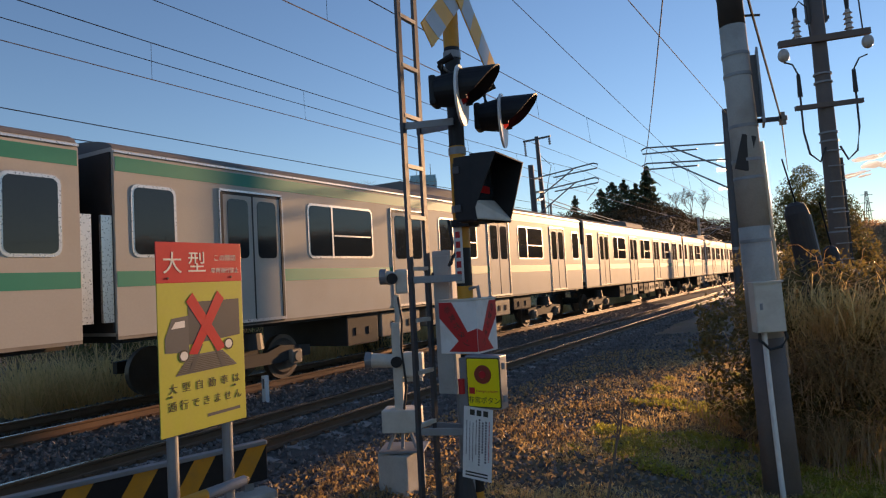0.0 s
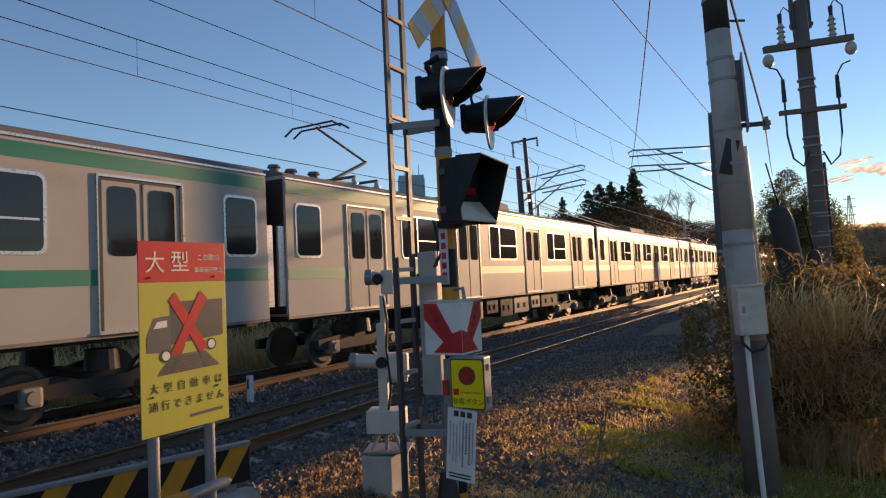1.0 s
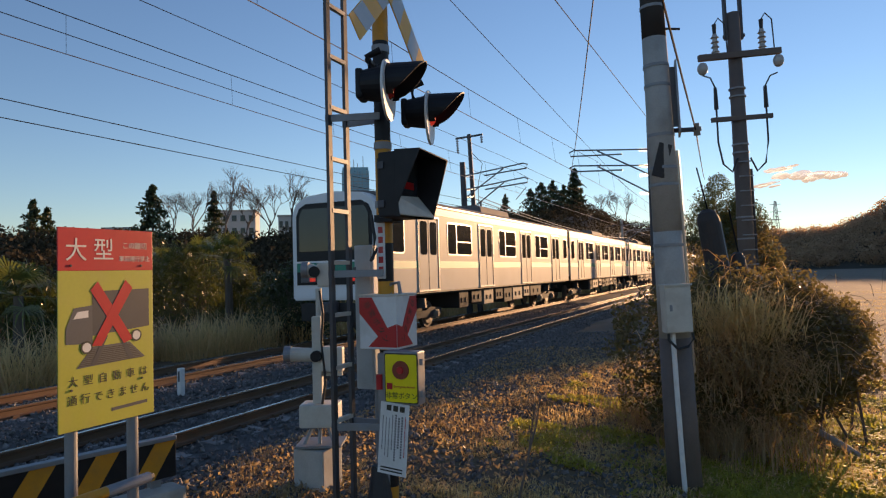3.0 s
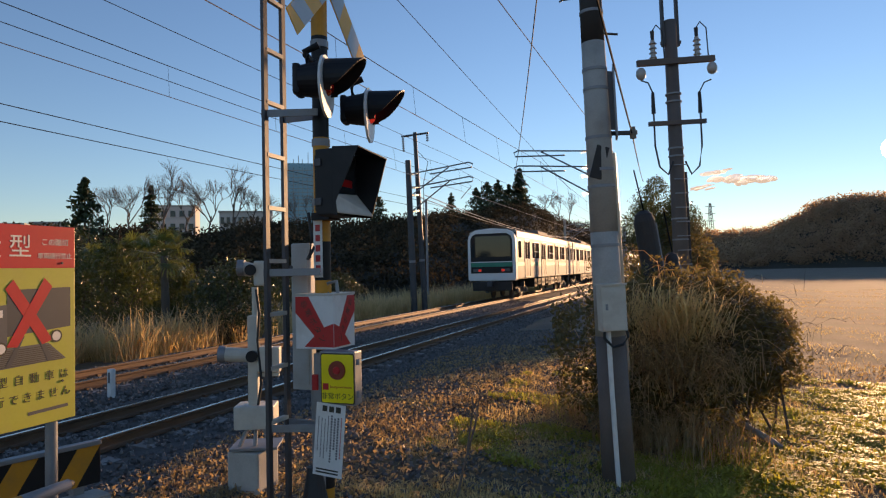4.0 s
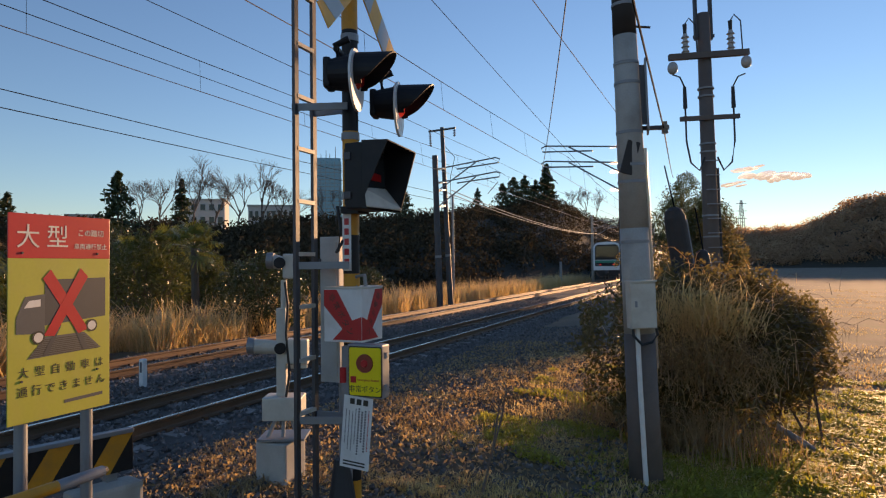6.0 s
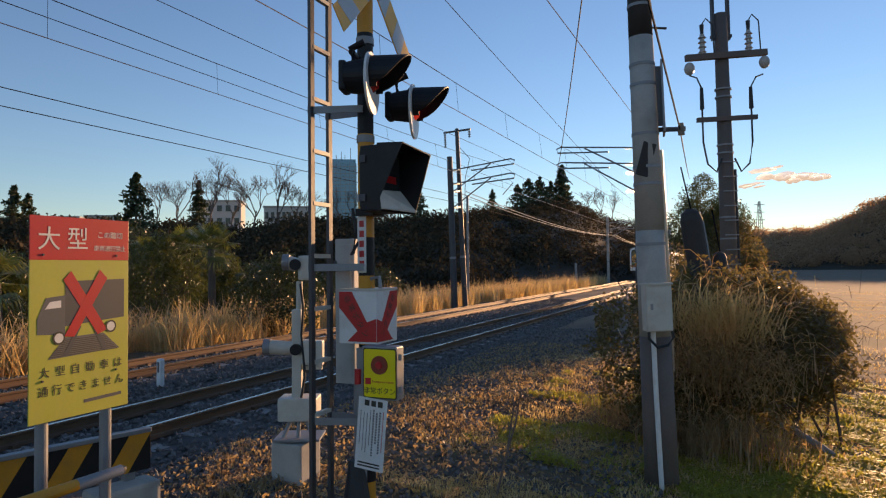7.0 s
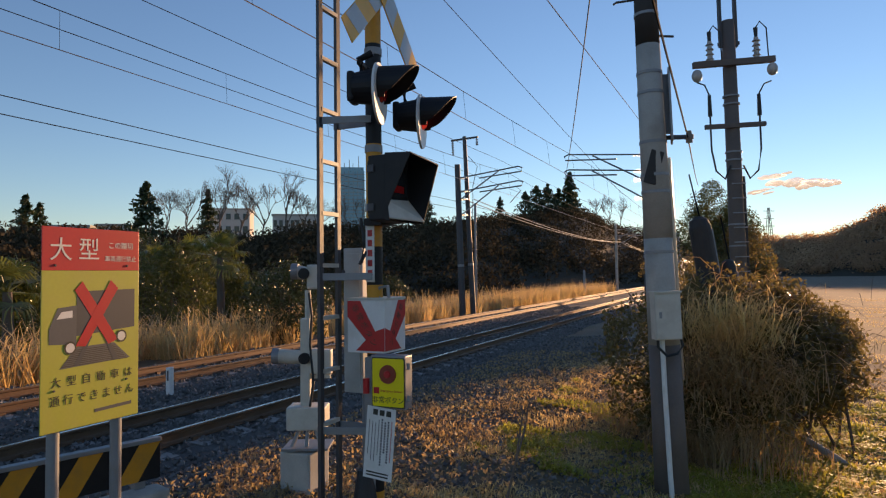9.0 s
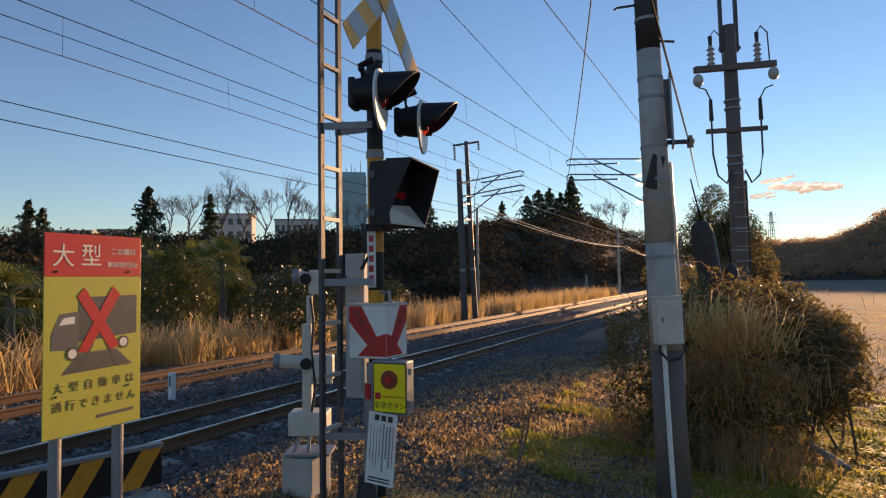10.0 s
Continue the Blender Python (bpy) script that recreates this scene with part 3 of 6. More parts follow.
def make_lamp(t, y, z, lit):
    """One flashing lamp: case, white disc, lens, long hood; it faces its own +x."""
    bm = C((-0.17, 0, 0), (-0.01, 0, 0), 0.10, 0.125, 24)
    box(bm, (-0.185, 0, 0), (0.05, 0.16, 0.20), None, 0.02)
    lamp = part("flashing_lamp", bm, M["black"], t, "black crossing lamp with a long hood")
    lamp.matrix_local = pose(0.235, y, z, 0, 0, 17)
    part("backboard", C((-0.012, 0, -0.045), (0.004, 0, -0.045), 0.20, 0.20, 40), M["white"], lamp, "round white backboard")
    part("lens", C((0.004, 0, 0), (0.03, 0, 0), 0.105, 0.085, 24), M["lamp_on"] if lit else M["lens"], lamp, "red lamp glass")
    bm = bmesh.new()
    outer, inner, n = [], [], 24
    for i in range(n + 1):
        a = radians(-45 + 270 * i / n)
        ln = 0.05 + 0.21 * max(0.0, 0.35 + 0.65 * math.sin(a)) ** 0.7
        for r, acc in ((0.134, outer), (0.124, inner)):
            acc.append((bm.verts.new((-0.03, r * math.cos(a), r * math.sin(a))), bm.verts.new((ln, r * 0.97 * math.cos(a), r * 0.97 * math.sin(a)))))
    for acc in (outer, inner):
        for (p0, p1), (p2, p3) in zip(acc, acc[1:]):
            bm.faces.new((p0, p1, p3, p2))
    for k in range(n):
        bm.faces.new((outer[k][1], inner[k][1], inner[k + 1][1], outer[k + 1][1]))
    for k in (0, n):
        bm.faces.new((outer[k][0], inner[k][0], inner[k][1], outer[k][1]))
    bmesh.ops.recalc_face_normals(bm, faces=bm.faces[:])
    part("hood", bm, M["black"], lamp)
    part("bracket", tube(bmesh.new(), [(-0.12, 0, 0.08), (-0.14, 0, 0.19), (-0.05, 0, 0.23)], 0.025, 8), M["black"], lamp)
    return lamp


def make_signal():
    P = Vector((-2.32, 3.94, 0))
    t = thing("crossing_signal", "black and yellow level crossing signal with two red lamps", "crossing signal", TR @ Matrix.Translation(P))
    bands = ((-0.35, 0.25, "yellow"), (0.25, 1.20, "black"), (1.20, 1.68, "yellow"), (1.68, 1.95, "black"), (1.95, 2.68, "yellow"), (2.68, 3.40, "black"), (3.40, 4.05, "yellow"))
    for a, b, c in bands:
        part("post_section", C((0, 0, a), (0, 0, b), 0.057, 0.057, 28), M[c], t, f"{c} painted post section", smooth=False)
    part("post_cap", C((0, 0, 4.05), (0, 0, 4.08), 0.06, 0.03, 24), M["black"], t)
    for z in (0.95, 2.2, 2.62, 3.32):
        part("clamp", C((0, 0, z), (0, 0, z + 0.05), 0.064, 0.064, 24), M["galv"], t)
    # crossbuck: two boards with diagonal orange and grey bands
    for sgn in (1, -1):
        rot = Matrix.Rotation(radians(45 * sgn), 4, "X")
        x = 0.075 + (0.012 if sgn > 0 else 0)
        arm = part("crossbuck_board", B((0, 0, 0), (0.008, 0.18, 1.30)), M["sheet_orange"], t, "orange and grey striped board")
        arm.matrix_local = Matrix.Translation((x, 0, 3.80)) @ rot
        for k in (-0.48, -0.16, 0.16, 0.48):
            bm = bmesh.new()
            face_q(bm, [(-0.088, k - 0.11), (0.088, k - 0.05), (0.088, k + 0.11), (-0.088, k + 0.05)], 0.0045, 0.0015)
            part("grey_band", bm, M["sheet_grey"], arm)
    make_lamp(t, -0.31, 2.985, False)
    make_lamp(t, 0.31, 2.93, True)
    part("lamp_arm", tube(bmesh.new(), [(0.08, -0.31, 3.17), (0, -0.12, 3.2), (0, 0.12, 3.2), (0.08, 0.31, 3.17)], 0.022, 10), M["black"], t)
    # direction indicator with a deep hood
    ind = part("direction_indicator", B((0.175, -0.10, 2.33), (0.14, 0.32, 0.44), None, 0.012), M["black"], t, "black hooded direction indicator box")
    part("rear_cover", B((0.10, -0.10, 2.33), (0.03, 0.27, 0.38), None, 0.01), M["black"], ind)
    bm = bmesh.new()
    near = [(0.24, 2.11), (0.24, 2.55), (0.43, 2.54), (0.26, 2.20), (0.27, 2.11)]
    prism(bm, near, 0.008, Matrix.Translation((0, -0.268, 0)))
    prism(bm, [(0.24, 2.11), (0.24, 2.55), (0.48, 2.50), (0.36, 2.10)], 0.008, Matrix.Translation((0, 0.052, 0)))
    top = [(0.24, -0.268, 2.55), (0.43, -0.268, 2.54), (0.48, 0.06, 2.50), (0.24, 0.06, 2.55)]
    lo = [bm.verts.new(q) for q in top]
    hi = [bm.verts.new((a, b, c + 0.008)) for a, b, c in top]
    bm.faces.new(lo[::-1]), bm.faces.new(hi)
    for k in range(4):
        bm.faces.new((lo[k], lo[(k + 1) % 4], hi[(k + 1) % 4], hi[k]))
    part("hood", bm, M["black"], ind)
    # lower inside of the hood, coloured cream for the sun that falls on it
    bm = bmesh.new()
    plate = [(0.245, -0.262, 2.24), (0.27, -0.262, 2.12), (0.37, 0.05, 2.11), (0.245, 0.05, 2.26)]
    lo = [bm.verts.new(q) for q in plate]
    hi = [bm.verts.new((a + 0.004, b, c + 0.008)) for a, b, c in plate]
    bm.faces.new(lo[::-1]), bm.faces.new(hi)
    for k in range(4):
        bm.faces.new((lo[k], lo[(k + 1) % 4], hi[(k + 1) % 4], hi[k]))
    bmesh.ops.recalc_face_normals(bm, faces=bm.faces[:])
    part("lower_lip", bm, M["cream"], ind, "sloping lower plate, cream as if sunlit")
    part("display", B((0.247, -0.10, 2.37), (0.006, 0.27, 0.30)), M["window_dark"], ind)
    part("arrow_lamp", B((0.252, -0.10, 2.33), (0.006, 0.15, 0.05)), M["lens"], ind)
    part("bracket", B((0.05, -0.03, 2.12), (0.14, 0.16, 0.05)), M["black"], ind)
    for z in (2.2, 2.46):
        part("hinge", B((0.13, -0.265, z), (0.05, 0.015, 0.05), None, 0.004), M["dark_steel"], ind)
    part("cable", tube(bmesh.new(), [(0.0, -0.18, 2.14), (0.03, -0.19, 1.98), (0.0, -0.17, 1.84), (-0.06, -0.1, 1.83), (-0.03, -0.05, 1.92), (0, -0.03, 2.0)], 0.011, 8), M["rubber"], t)
    bm = face_s(bmesh.new(), [(-0.035, 1.70), (0.035, 1.70), (0.035, 2.10), (-0.035, 2.10)], -0.060)
    st = part("notice_strip", bm, M["white"], t, "narrow white notice strip with red writing")
    for k in range(5):
        part("writing_bar", face_s(bmesh.new(), [(-0.018, 1.74 + k * 0.07), (0.018, 1.74 + k * 0.07), (0.018, 1.785 + k * 0.07), (-0.018, 1.785 + k * 0.07)], -0.0625), M["red"], st)
    part("footing", C((0, 0, -0.5), (0, 0, -0.22), 0.16, 0.14, 24), M["concrete"], t)
    # service ladder behind the post, tied by flat braces
    for y in (-0.23, -0.01):
        bm = B((-0.30, y, 1.95), (0.025, 0.045, 4.2))
        part("ladder_rail", bm, M["dark_steel"], t)
    bm = tube(bmesh.new(), [(-0.30, -0.01, 4.02), (-0.30, -0.04, 4.10), (-0.30, -0.12, 4.13), (-0.30, -0.20, 4.10), (-0.30, -0.23, 4.02)], 0.02, 8)
    part("ladder_top", bm, M["dark_steel"], t)
    # cream puts sunlight into the rungs' colour; the rails are dark as shaded
    for k in range(9):
        part("rung", B((-0.30, -0.12, 0.72 + 0.367 * k), (0.03, 0.20, 0.028)), M["cream"], t)
    for z in (2.84, 1.74, 0.68):
        for y in (-0.23, -0.01):
            a, b = Vector((-0.33, y, z)), Vector((0.04, y * 0.45, z))
            br = B((a + b) / 2, ((b - a).length, 0.012, 0.05), Euler((0, 0, math.atan2(b.y - a.y, b.x - a.x))).to_matrix(), 0.002)
            part("brace", br, M["galv"], t, "flat steel brace")
    # grey relay cabinet
    cab = part("relay_cabinet", B((-0.24, 0.24, 1.42), (0.16, 0.30, 1.06), None, 0.01), M["pale_grey"], t, "tall pale grey steel relay cabinet")
    part("cabinet_door", B((-0.24, 0.086, 1.42), (0.13, 0.012, 0.98), None, 0.004), M["pale_grey"], cab)
    part("hinge", B((-0.31, 0.08, 1.75), (0.02, 0.02, 0.08)), M["dark_steel"], cab)
    part("conduit", tube(bmesh.new(), [(-0.2, 0.2, 0.9), (-0.2, 0.2, -0.3)], 0.03, 10), M["galv"], t)
    part("bag_cover", C((0.0, -0.14, -0.28), (-0.02, -0.12, 0.42), 0.16, 0.05, 14), M["rubber"], t, "black plastic sheet tied round the foot")
    return t


make_signal()


def make_arrow_box():
    t = thing("direction_box", "white box with red arrows pointing to the emergency button", "sign box", TR @ Matrix.Translation((-2.335, 3.99, 0)))
    part("case", B((0, 0, 1.392), (0.30, 0.30, 0.365), None, 0.006), M["white"], t)
    # shaft runs from the outer top corner down to the near lower edge
    bm = face_s(bmesh.new(), [(-0.148, 1.57), (-0.045, 1.57), (0.075, 1.36), (0.148, 1.385), (0.148, 1.225), (-0.08, 1.225), (0.0, 1.30), (-0.148, 1.46)], -0.1505)
    a = part("arrow", bm, M["red"], t, "red arrow")
    bm = face_q(bmesh.new(), [(0.148, 1.57), (0.045, 1.57), (-0.075, 1.36), (-0.148, 1.385), (-0.148, 1.225), (0.08, 1.225), (0.0, 1.30), (0.148, 1.46)], 0.1505)
    b = part("arrow", bm, M["red"], t, "red arrow")
    for i, ch in enumerate("非常ボタン"):
        x, z = -0.085 + 0.036 * i, 1.515 - 0.058 * i
        text_part(ch, 0.058, Matrix.Translation((x, -0.1528, z)) @ TXT_S @ Matrix.Rotation(radians(-58), 4, "Z"), M["ink"], a)
        text_part(ch, 0.058, Matrix.Translation((0.1528, -x, z)) @ TXT_Q @ Matrix.Rotation(radians(58), 4, "Z"), M["ink"], b)
    part("lid", B((0, 0, 1.583), (0.31, 0.31, 0.016), None, 0.004), M["cream"], t)
    part("bracket", tube(bmesh.new(), [(0.06, -0.07, 1.58), (0.06, -0.07, 1.66), (0.13, -0.07, 1.67), (0.14, -0.07, 1.58)], 0.014, 8), M["galv"], t)


make_arrow_box()


def make_button():
    t = thing("emergency_button_box", "yellow emergency button plate on a grey steel box", "emergency button", TR @ Matrix.Translation((-2.105, 3.74, 1.035)))
    part("housing", B((-0.01, 0.06, 0), (0.262, 0.11, 0.355), None, 0.012), M["galv"], t)
    p = part("plate", face_s(bmesh.new(), [(x, z) for x, z in rounded(0.235, 0.315, 0.012)], -0.002, 0.004), M["bright_yellow"], t, "bright yellow plate")
    part("rim", face_s(bmesh.new(), rounded(0.25, 0.33, 0.014), -0.0005, 0.002), M["ink"], t)
    part("red_disc", C((0, -0.006, 0.055), (0, -0.016, 0.055), 0.062, 0.060, 36), M["maroon"], t, "dark red button disc")
    part("button", C((0.0, -0.016, 0.055), (0.0, -0.024, 0.055), 0.026, 0.022, 24), M["red"], t)
    text_part("非常ボタン", 0.048, Matrix.Translation((0, -0.007, -0.118)) @ TXT_S, M["ink"], t)
    text_part("Emergency button", 0.022, Matrix.Translation((0.025, -0.007, -0.055)) @ TXT_S, M["red"], t)
    part("pictogram", face_s(bmesh.new(), [(-0.108, -0.075), (-0.066, -0.075), (-0.066, -0.033), (-0.108, -0.033)], -0.006), M["red"], t)
    for z in (-0.1, 0.11):
        part("hinge", C((0.14, 0.02, z - 0.02), (0.14, 0.02, z + 0.02), 0.012, 0.012, 10), M["galv"], t)
    part("support_post", B((-0.20, 0.10, -0.60), (0.05, 0.05, 1.5)), M["galv"], t)
    part("support_arm", B((-0.1, 0.12, 0.1), (0.26, 0.03, 0.05)), M["galv"], t)
    part("alarm_flare", C((-0.17, 0.0, -0.08), (-0.17, 0.0, 0.02), 0.022, 0.022, 12), M["red"], t, "red cylinder beside the box")


make_button()


def make_notice():
    t = thing("notice_board", "white crossing notice plate full of small writing", "notice", TR @ pose(-2.165, 3.72, 0.635, 0, 5, 0))
    part("plate", B((0, 0, 0), (0.215, 0.006, 0.475), None, 0.001), M["white"], t)
    r = random.Random(3)
    for k in range(3):
        part("heading_bar", face_s(bmesh.new(), [(-0.06 + 0.05 * k, 0.185), (-0.025 + 0.05 * k, 0.185), (-0.025 + 0.05 * k, 0.222), (-0.06 + 0.05 * k, 0.222)], -0.0035), M["ink"], t)
    # columns of small writing, broken into characters
    for k in range(8):
        x, z, w = 0.085 - 0.024 * k, 0.165 - r.uniform(0, 0.03), 0.012 if k in (1, 2, 3) else 0.006
        stop = z - r.uniform(0.2, 0.32)
        while z > max(stop, -0.165):
            part("writing_bar", face_s(bmesh.new(), [(x - w / 2, z - w), (x + w / 2, z - w), (x + w / 2, z), (x - w / 2, z)], -0.0035, 0.001), M["red"] if k == 0 else M["sign_mid"], t)
            z -= w * 1.45
    for k in range(2):
        part("writing_bar", face_s(bmesh.new(), [(-0.085, -0.20 - 0.02 * k), (0.08, -0.20 - 0.02 * k), (0.08, -0.19 - 0.02 * k), (-0.085, -0.19 - 0.02 * k)], -0.0035, 0.001), M["ink"], t)
    part("backing_tie", B((0.0, 0.03, 0.2), (0.03, 0.06, 0.03)), M["galv"], t)


make_notice()


def make_detector():
    """Twin headed optical obstacle detector on a cream column."""
    t = thing("obstacle_detector", "cream painted obstacle detector with two tubular heads", "detector", TR @ Matrix.Translation((-3.50, 4.77, 0)) @ pose(0, 0, 0, 0, 0, HEAD))
    part("footing", B((-0.03, -0.02, -0.08), (0.31, 0.31, 0.60), Euler((0, 0, radians(-24))).to_matrix(), 0.02), M["concrete"], t, "pale concrete block")
    part("base_plate", B((0.0, 0, 0.245), (0.40, 0.34, 0.02)), M["galv"], t)
    for x in (-0.1, 0.0, 0.1):
        part("foot_bolt", tube(bmesh.new(), [(x * 1.3, -0.08, 0.25), (x * 0.6, -0.03, 0.42)], 0.018, 6), M["galv"], t)
    part("base_box", B((0.0, 0, 0.50), (0.34, 0.26, 0.20), None, 0.015), M["cream"], t)
    part("column", B((-0.02, 0, 0.98), (0.085, 0.085, 0.78), None, 0.008), M["cream"], t)
    part("upper_column", C((0, 0, 1.36), (0, 0, 1.62), 0.028, 0.028, 14), M["cream"], t)
    for z, dx in ((1.77, 0.02), (1.02, 0.04)):
        bm = C((-0.13 - 0.19 * (z < 1.5) + dx, -0.02, z + 0.02), (-0.04 + dx, 0, z), 0.066, 0.06, 20)
        h = part("detector_head", bm, M["cream"], t, "cream tubular sensor head")
        part("sunshade", C((-0.16 - 0.19 * (z < 1.5) + dx, -0.02, z + 0.022), (-0.10 - 0.19 * (z < 1.5) + dx, -0.02, z + 0.02), 0.072, 0.07, 20), M["galv"], h)
        part("head_box", B((0.04 + dx, 0, z - 0.03), (0.12, 0.14, 0.22), None, 0.02), M["cream"], h)
        part("clamp_ring", C((-0.02, -0.09, z), (-0.02, -0.05, z), 0.05, 0.05, 16), M["black"], h)
    part("rear_box", B((0.14, 0.02, 0.98), (0.14, 0.12, 0.22), None, 0.015), M["cream"], t)
    part("rear_bracket", B((0.1, 0, 0.85), (0.2, 0.03, 0.03)), M["cream"], t)
    part("cable", tube(bmesh.new(), [(0.02, -0.05, 1.6), (0.05, -0.08, 1.4), (0.03, -0.06, 1.15), (0.06, -0.07, 0.8), (0.03, -0.08, 0.6)], 0.012, 8), M["rubber"], t)


make_detector()


def make_truck_sign():
    """Yellow warning sign against large vehicles; faces +q."""
    Q0, S0, W, ZB, H = -3.31, 2.485, 0.61, 0.93, 1.10
    t = thing("warning_sign", "weathered red and yellow sign banning large trucks", "warning sign", TR @ Matrix.Translation((Q0, S0, 0)))
    ZT, ZR = ZB + H, ZB + H * 0.785
    part("panel", B((0, 0, (ZB + ZR) / 2), (0.006, W, ZR - ZB), None, 0.002), M["sign_yellow"], t, "faded yellow panel")
    part("header", B((0.0005, 0, (ZT + ZR) / 2), (0.007, W, ZT - ZR), None, 0.002), M["red"], t, "red header panel")
    x = 0.0045

    def y_of(u):
        return -W / 2 + u * W

    def z_of(v):
        return ZT - v * H

    def plate(name, pts, material, out, label=""):
        return part(name, face_q(bmesh.new(), [(y_of(u), z_of(v)) for u, v in pts], x - 0.0008 + out * 0.3, 0.0006), material, t, label)

    def letters(body, u, v, size, material, align="CENTER"):
        text_part(body, size, Matrix.Translation((x + 0.0004, y_of(u), z_of(v))) @ TXT_Q, material, t, "lettering", align)
    letters("大", 0.175, 0.118, 0.135, M["white"])
    letters("型", 0.45, 0.115, 0.135, M["white"])
    letters("この踏切", 0.79, 0.085, 0.043, M["white"])
    letters("車両通行禁止", 0.79, 0.155, 0.036, M["white"])
    # truck, crossing planks and red cross
    plate("cargo_box", [(0.33, 0.32), (0.95, 0.315), (0.95, 0.52), (0.33, 0.545)], M["sign_dark"], 0, "dark grey truck picture")
    plate("truck_cab", [(0.07, 0.50), (0.15, 0.40), (0.33, 0.39), (0.33, 0.585), (0.07, 0.575)], M["sign_mid"], 0.0004)
    plate("cab_window", [(0.14, 0.455), (0.185, 0.42), (0.29, 0.415), (0.29, 0.45)], M["white"], 0.0018)
    plate("deck", [(0.33, 0.60), (0.72, 0.595), (0.90, 0.685), (0.17, 0.70)], M["sign_mid"], 0.0002)
    for k in range(9):
        v = 0.61 + 0.0095 * k
        w = 0.20 + 0.018 * k
        plate("plank_line", [(0.53 - w, v + 0.002), (0.53 + w, v - 0.002), (0.53 + w, v + 0.002), (0.53 - w, v + 0.006)], M["ink"], 0.0014)
    plate("rail_line", [(0.45, 0.55), (0.49, 0.55), (0.36, 0.69), (0.31, 0.69)], M["sign_dark"], 0.0026)
    plate("rail_line", [(0.60, 0.55), (0.64, 0.55), (0.77, 0.685), (0.71, 0.685)], M["sign_dark"], 0.0026)
    for u, v in ((0.27, 0.60), (0.80, 0.565)):
        for r, mt, o in ((0.036, M["ink"], 0.0016), (0.026, M["white"], 0.002)):
            c = (x + o, y_of(u), z_of(v))
            part("wheel_picture", C((c[0] - 0.001, c[1], c[2]), c, r, r, 24), mt, t)
    plate("red_cross", [(0.31, 0.315), (0.385, 0.27), (0.76, 0.58), (0.66, 0.60)], M["red"], 0.005, "red cross")
    plate("red_cross", [(0.68, 0.265), (0.76, 0.31), (0.42, 0.60), (0.32, 0.595)], M["red"], 0.006, "red cross")
    for i, ch in enumerate("大型自動車は"):
        letters(ch, 0.14 + 0.148 * i, 0.765, 0.060, M["ink"])
    for i, ch in enumerate("通行できません"):
        letters(ch, 0.13 + 0.128 * i, 0.855, 0.060, M["ink"])
    plate("writing_bar", [(0.52, 0.926), (0.92, 0.92), (0.92, 0.937), (0.52, 0.943)], M["sign_mid"], 0.0005)
    for u, v in ((0.12, 0.19), (0.86, 0.19), (0.12, 0.80), (0.86, 0.80)):
        part("bolt", C((x, y_of(u), z_of(v)), (x + 0.006, y_of(u), z_of(v)), 0.007, 0.006, 8), M["dark_steel"], t)
    for s in (-0.20, 0.19):
        part("post", C((-0.045, s, -0.5), (-0.045, s, ZT - 0.15), 0.032, 0.032, 18), M["galv"], t, "grey steel tube post with rust")


make_truck_sign()


def make_guard():
    t = thing("striped_barrier", "low black and yellow striped guard board beside the track", "barrier", TR @ pose(-3.79, 3.39, 0, 0, 0, -16.4) @ Matrix.Translation((0, -1.75, -0.045)))
    part("board", B((0, 0, 0.50), (0.03, 3.5, 0.26), None, 0.004), M["black"], t)
    for k in range(9):
        y = -1.68 + 0.39 * k
        part("yellow_stripe", face_q(bmesh.new(), [(y, 0.372), (y + 0.15, 0.372), (y + 0.31, 0.628), (y + 0.16, 0.628)], 0.0155), M["yellow"], t)
    part("top_rail", B((0, -0.0, 0.645), (0.07, 3.5, 0.03), None, 0.006), M["galv"], t, "grey worn top edge")
    for y in (-1.4, -0.2, 1.1, 1.62):
        part("post", B((-0.05, y, 0.05), (0.07, 0.07, 1.1)), M["galv"], t)
    part("kerb_block", B((0.02, 1.55, 0.0), (0.22, 0.45, 0.62), None, 0.03), M["concrete"], t)


make_guard()


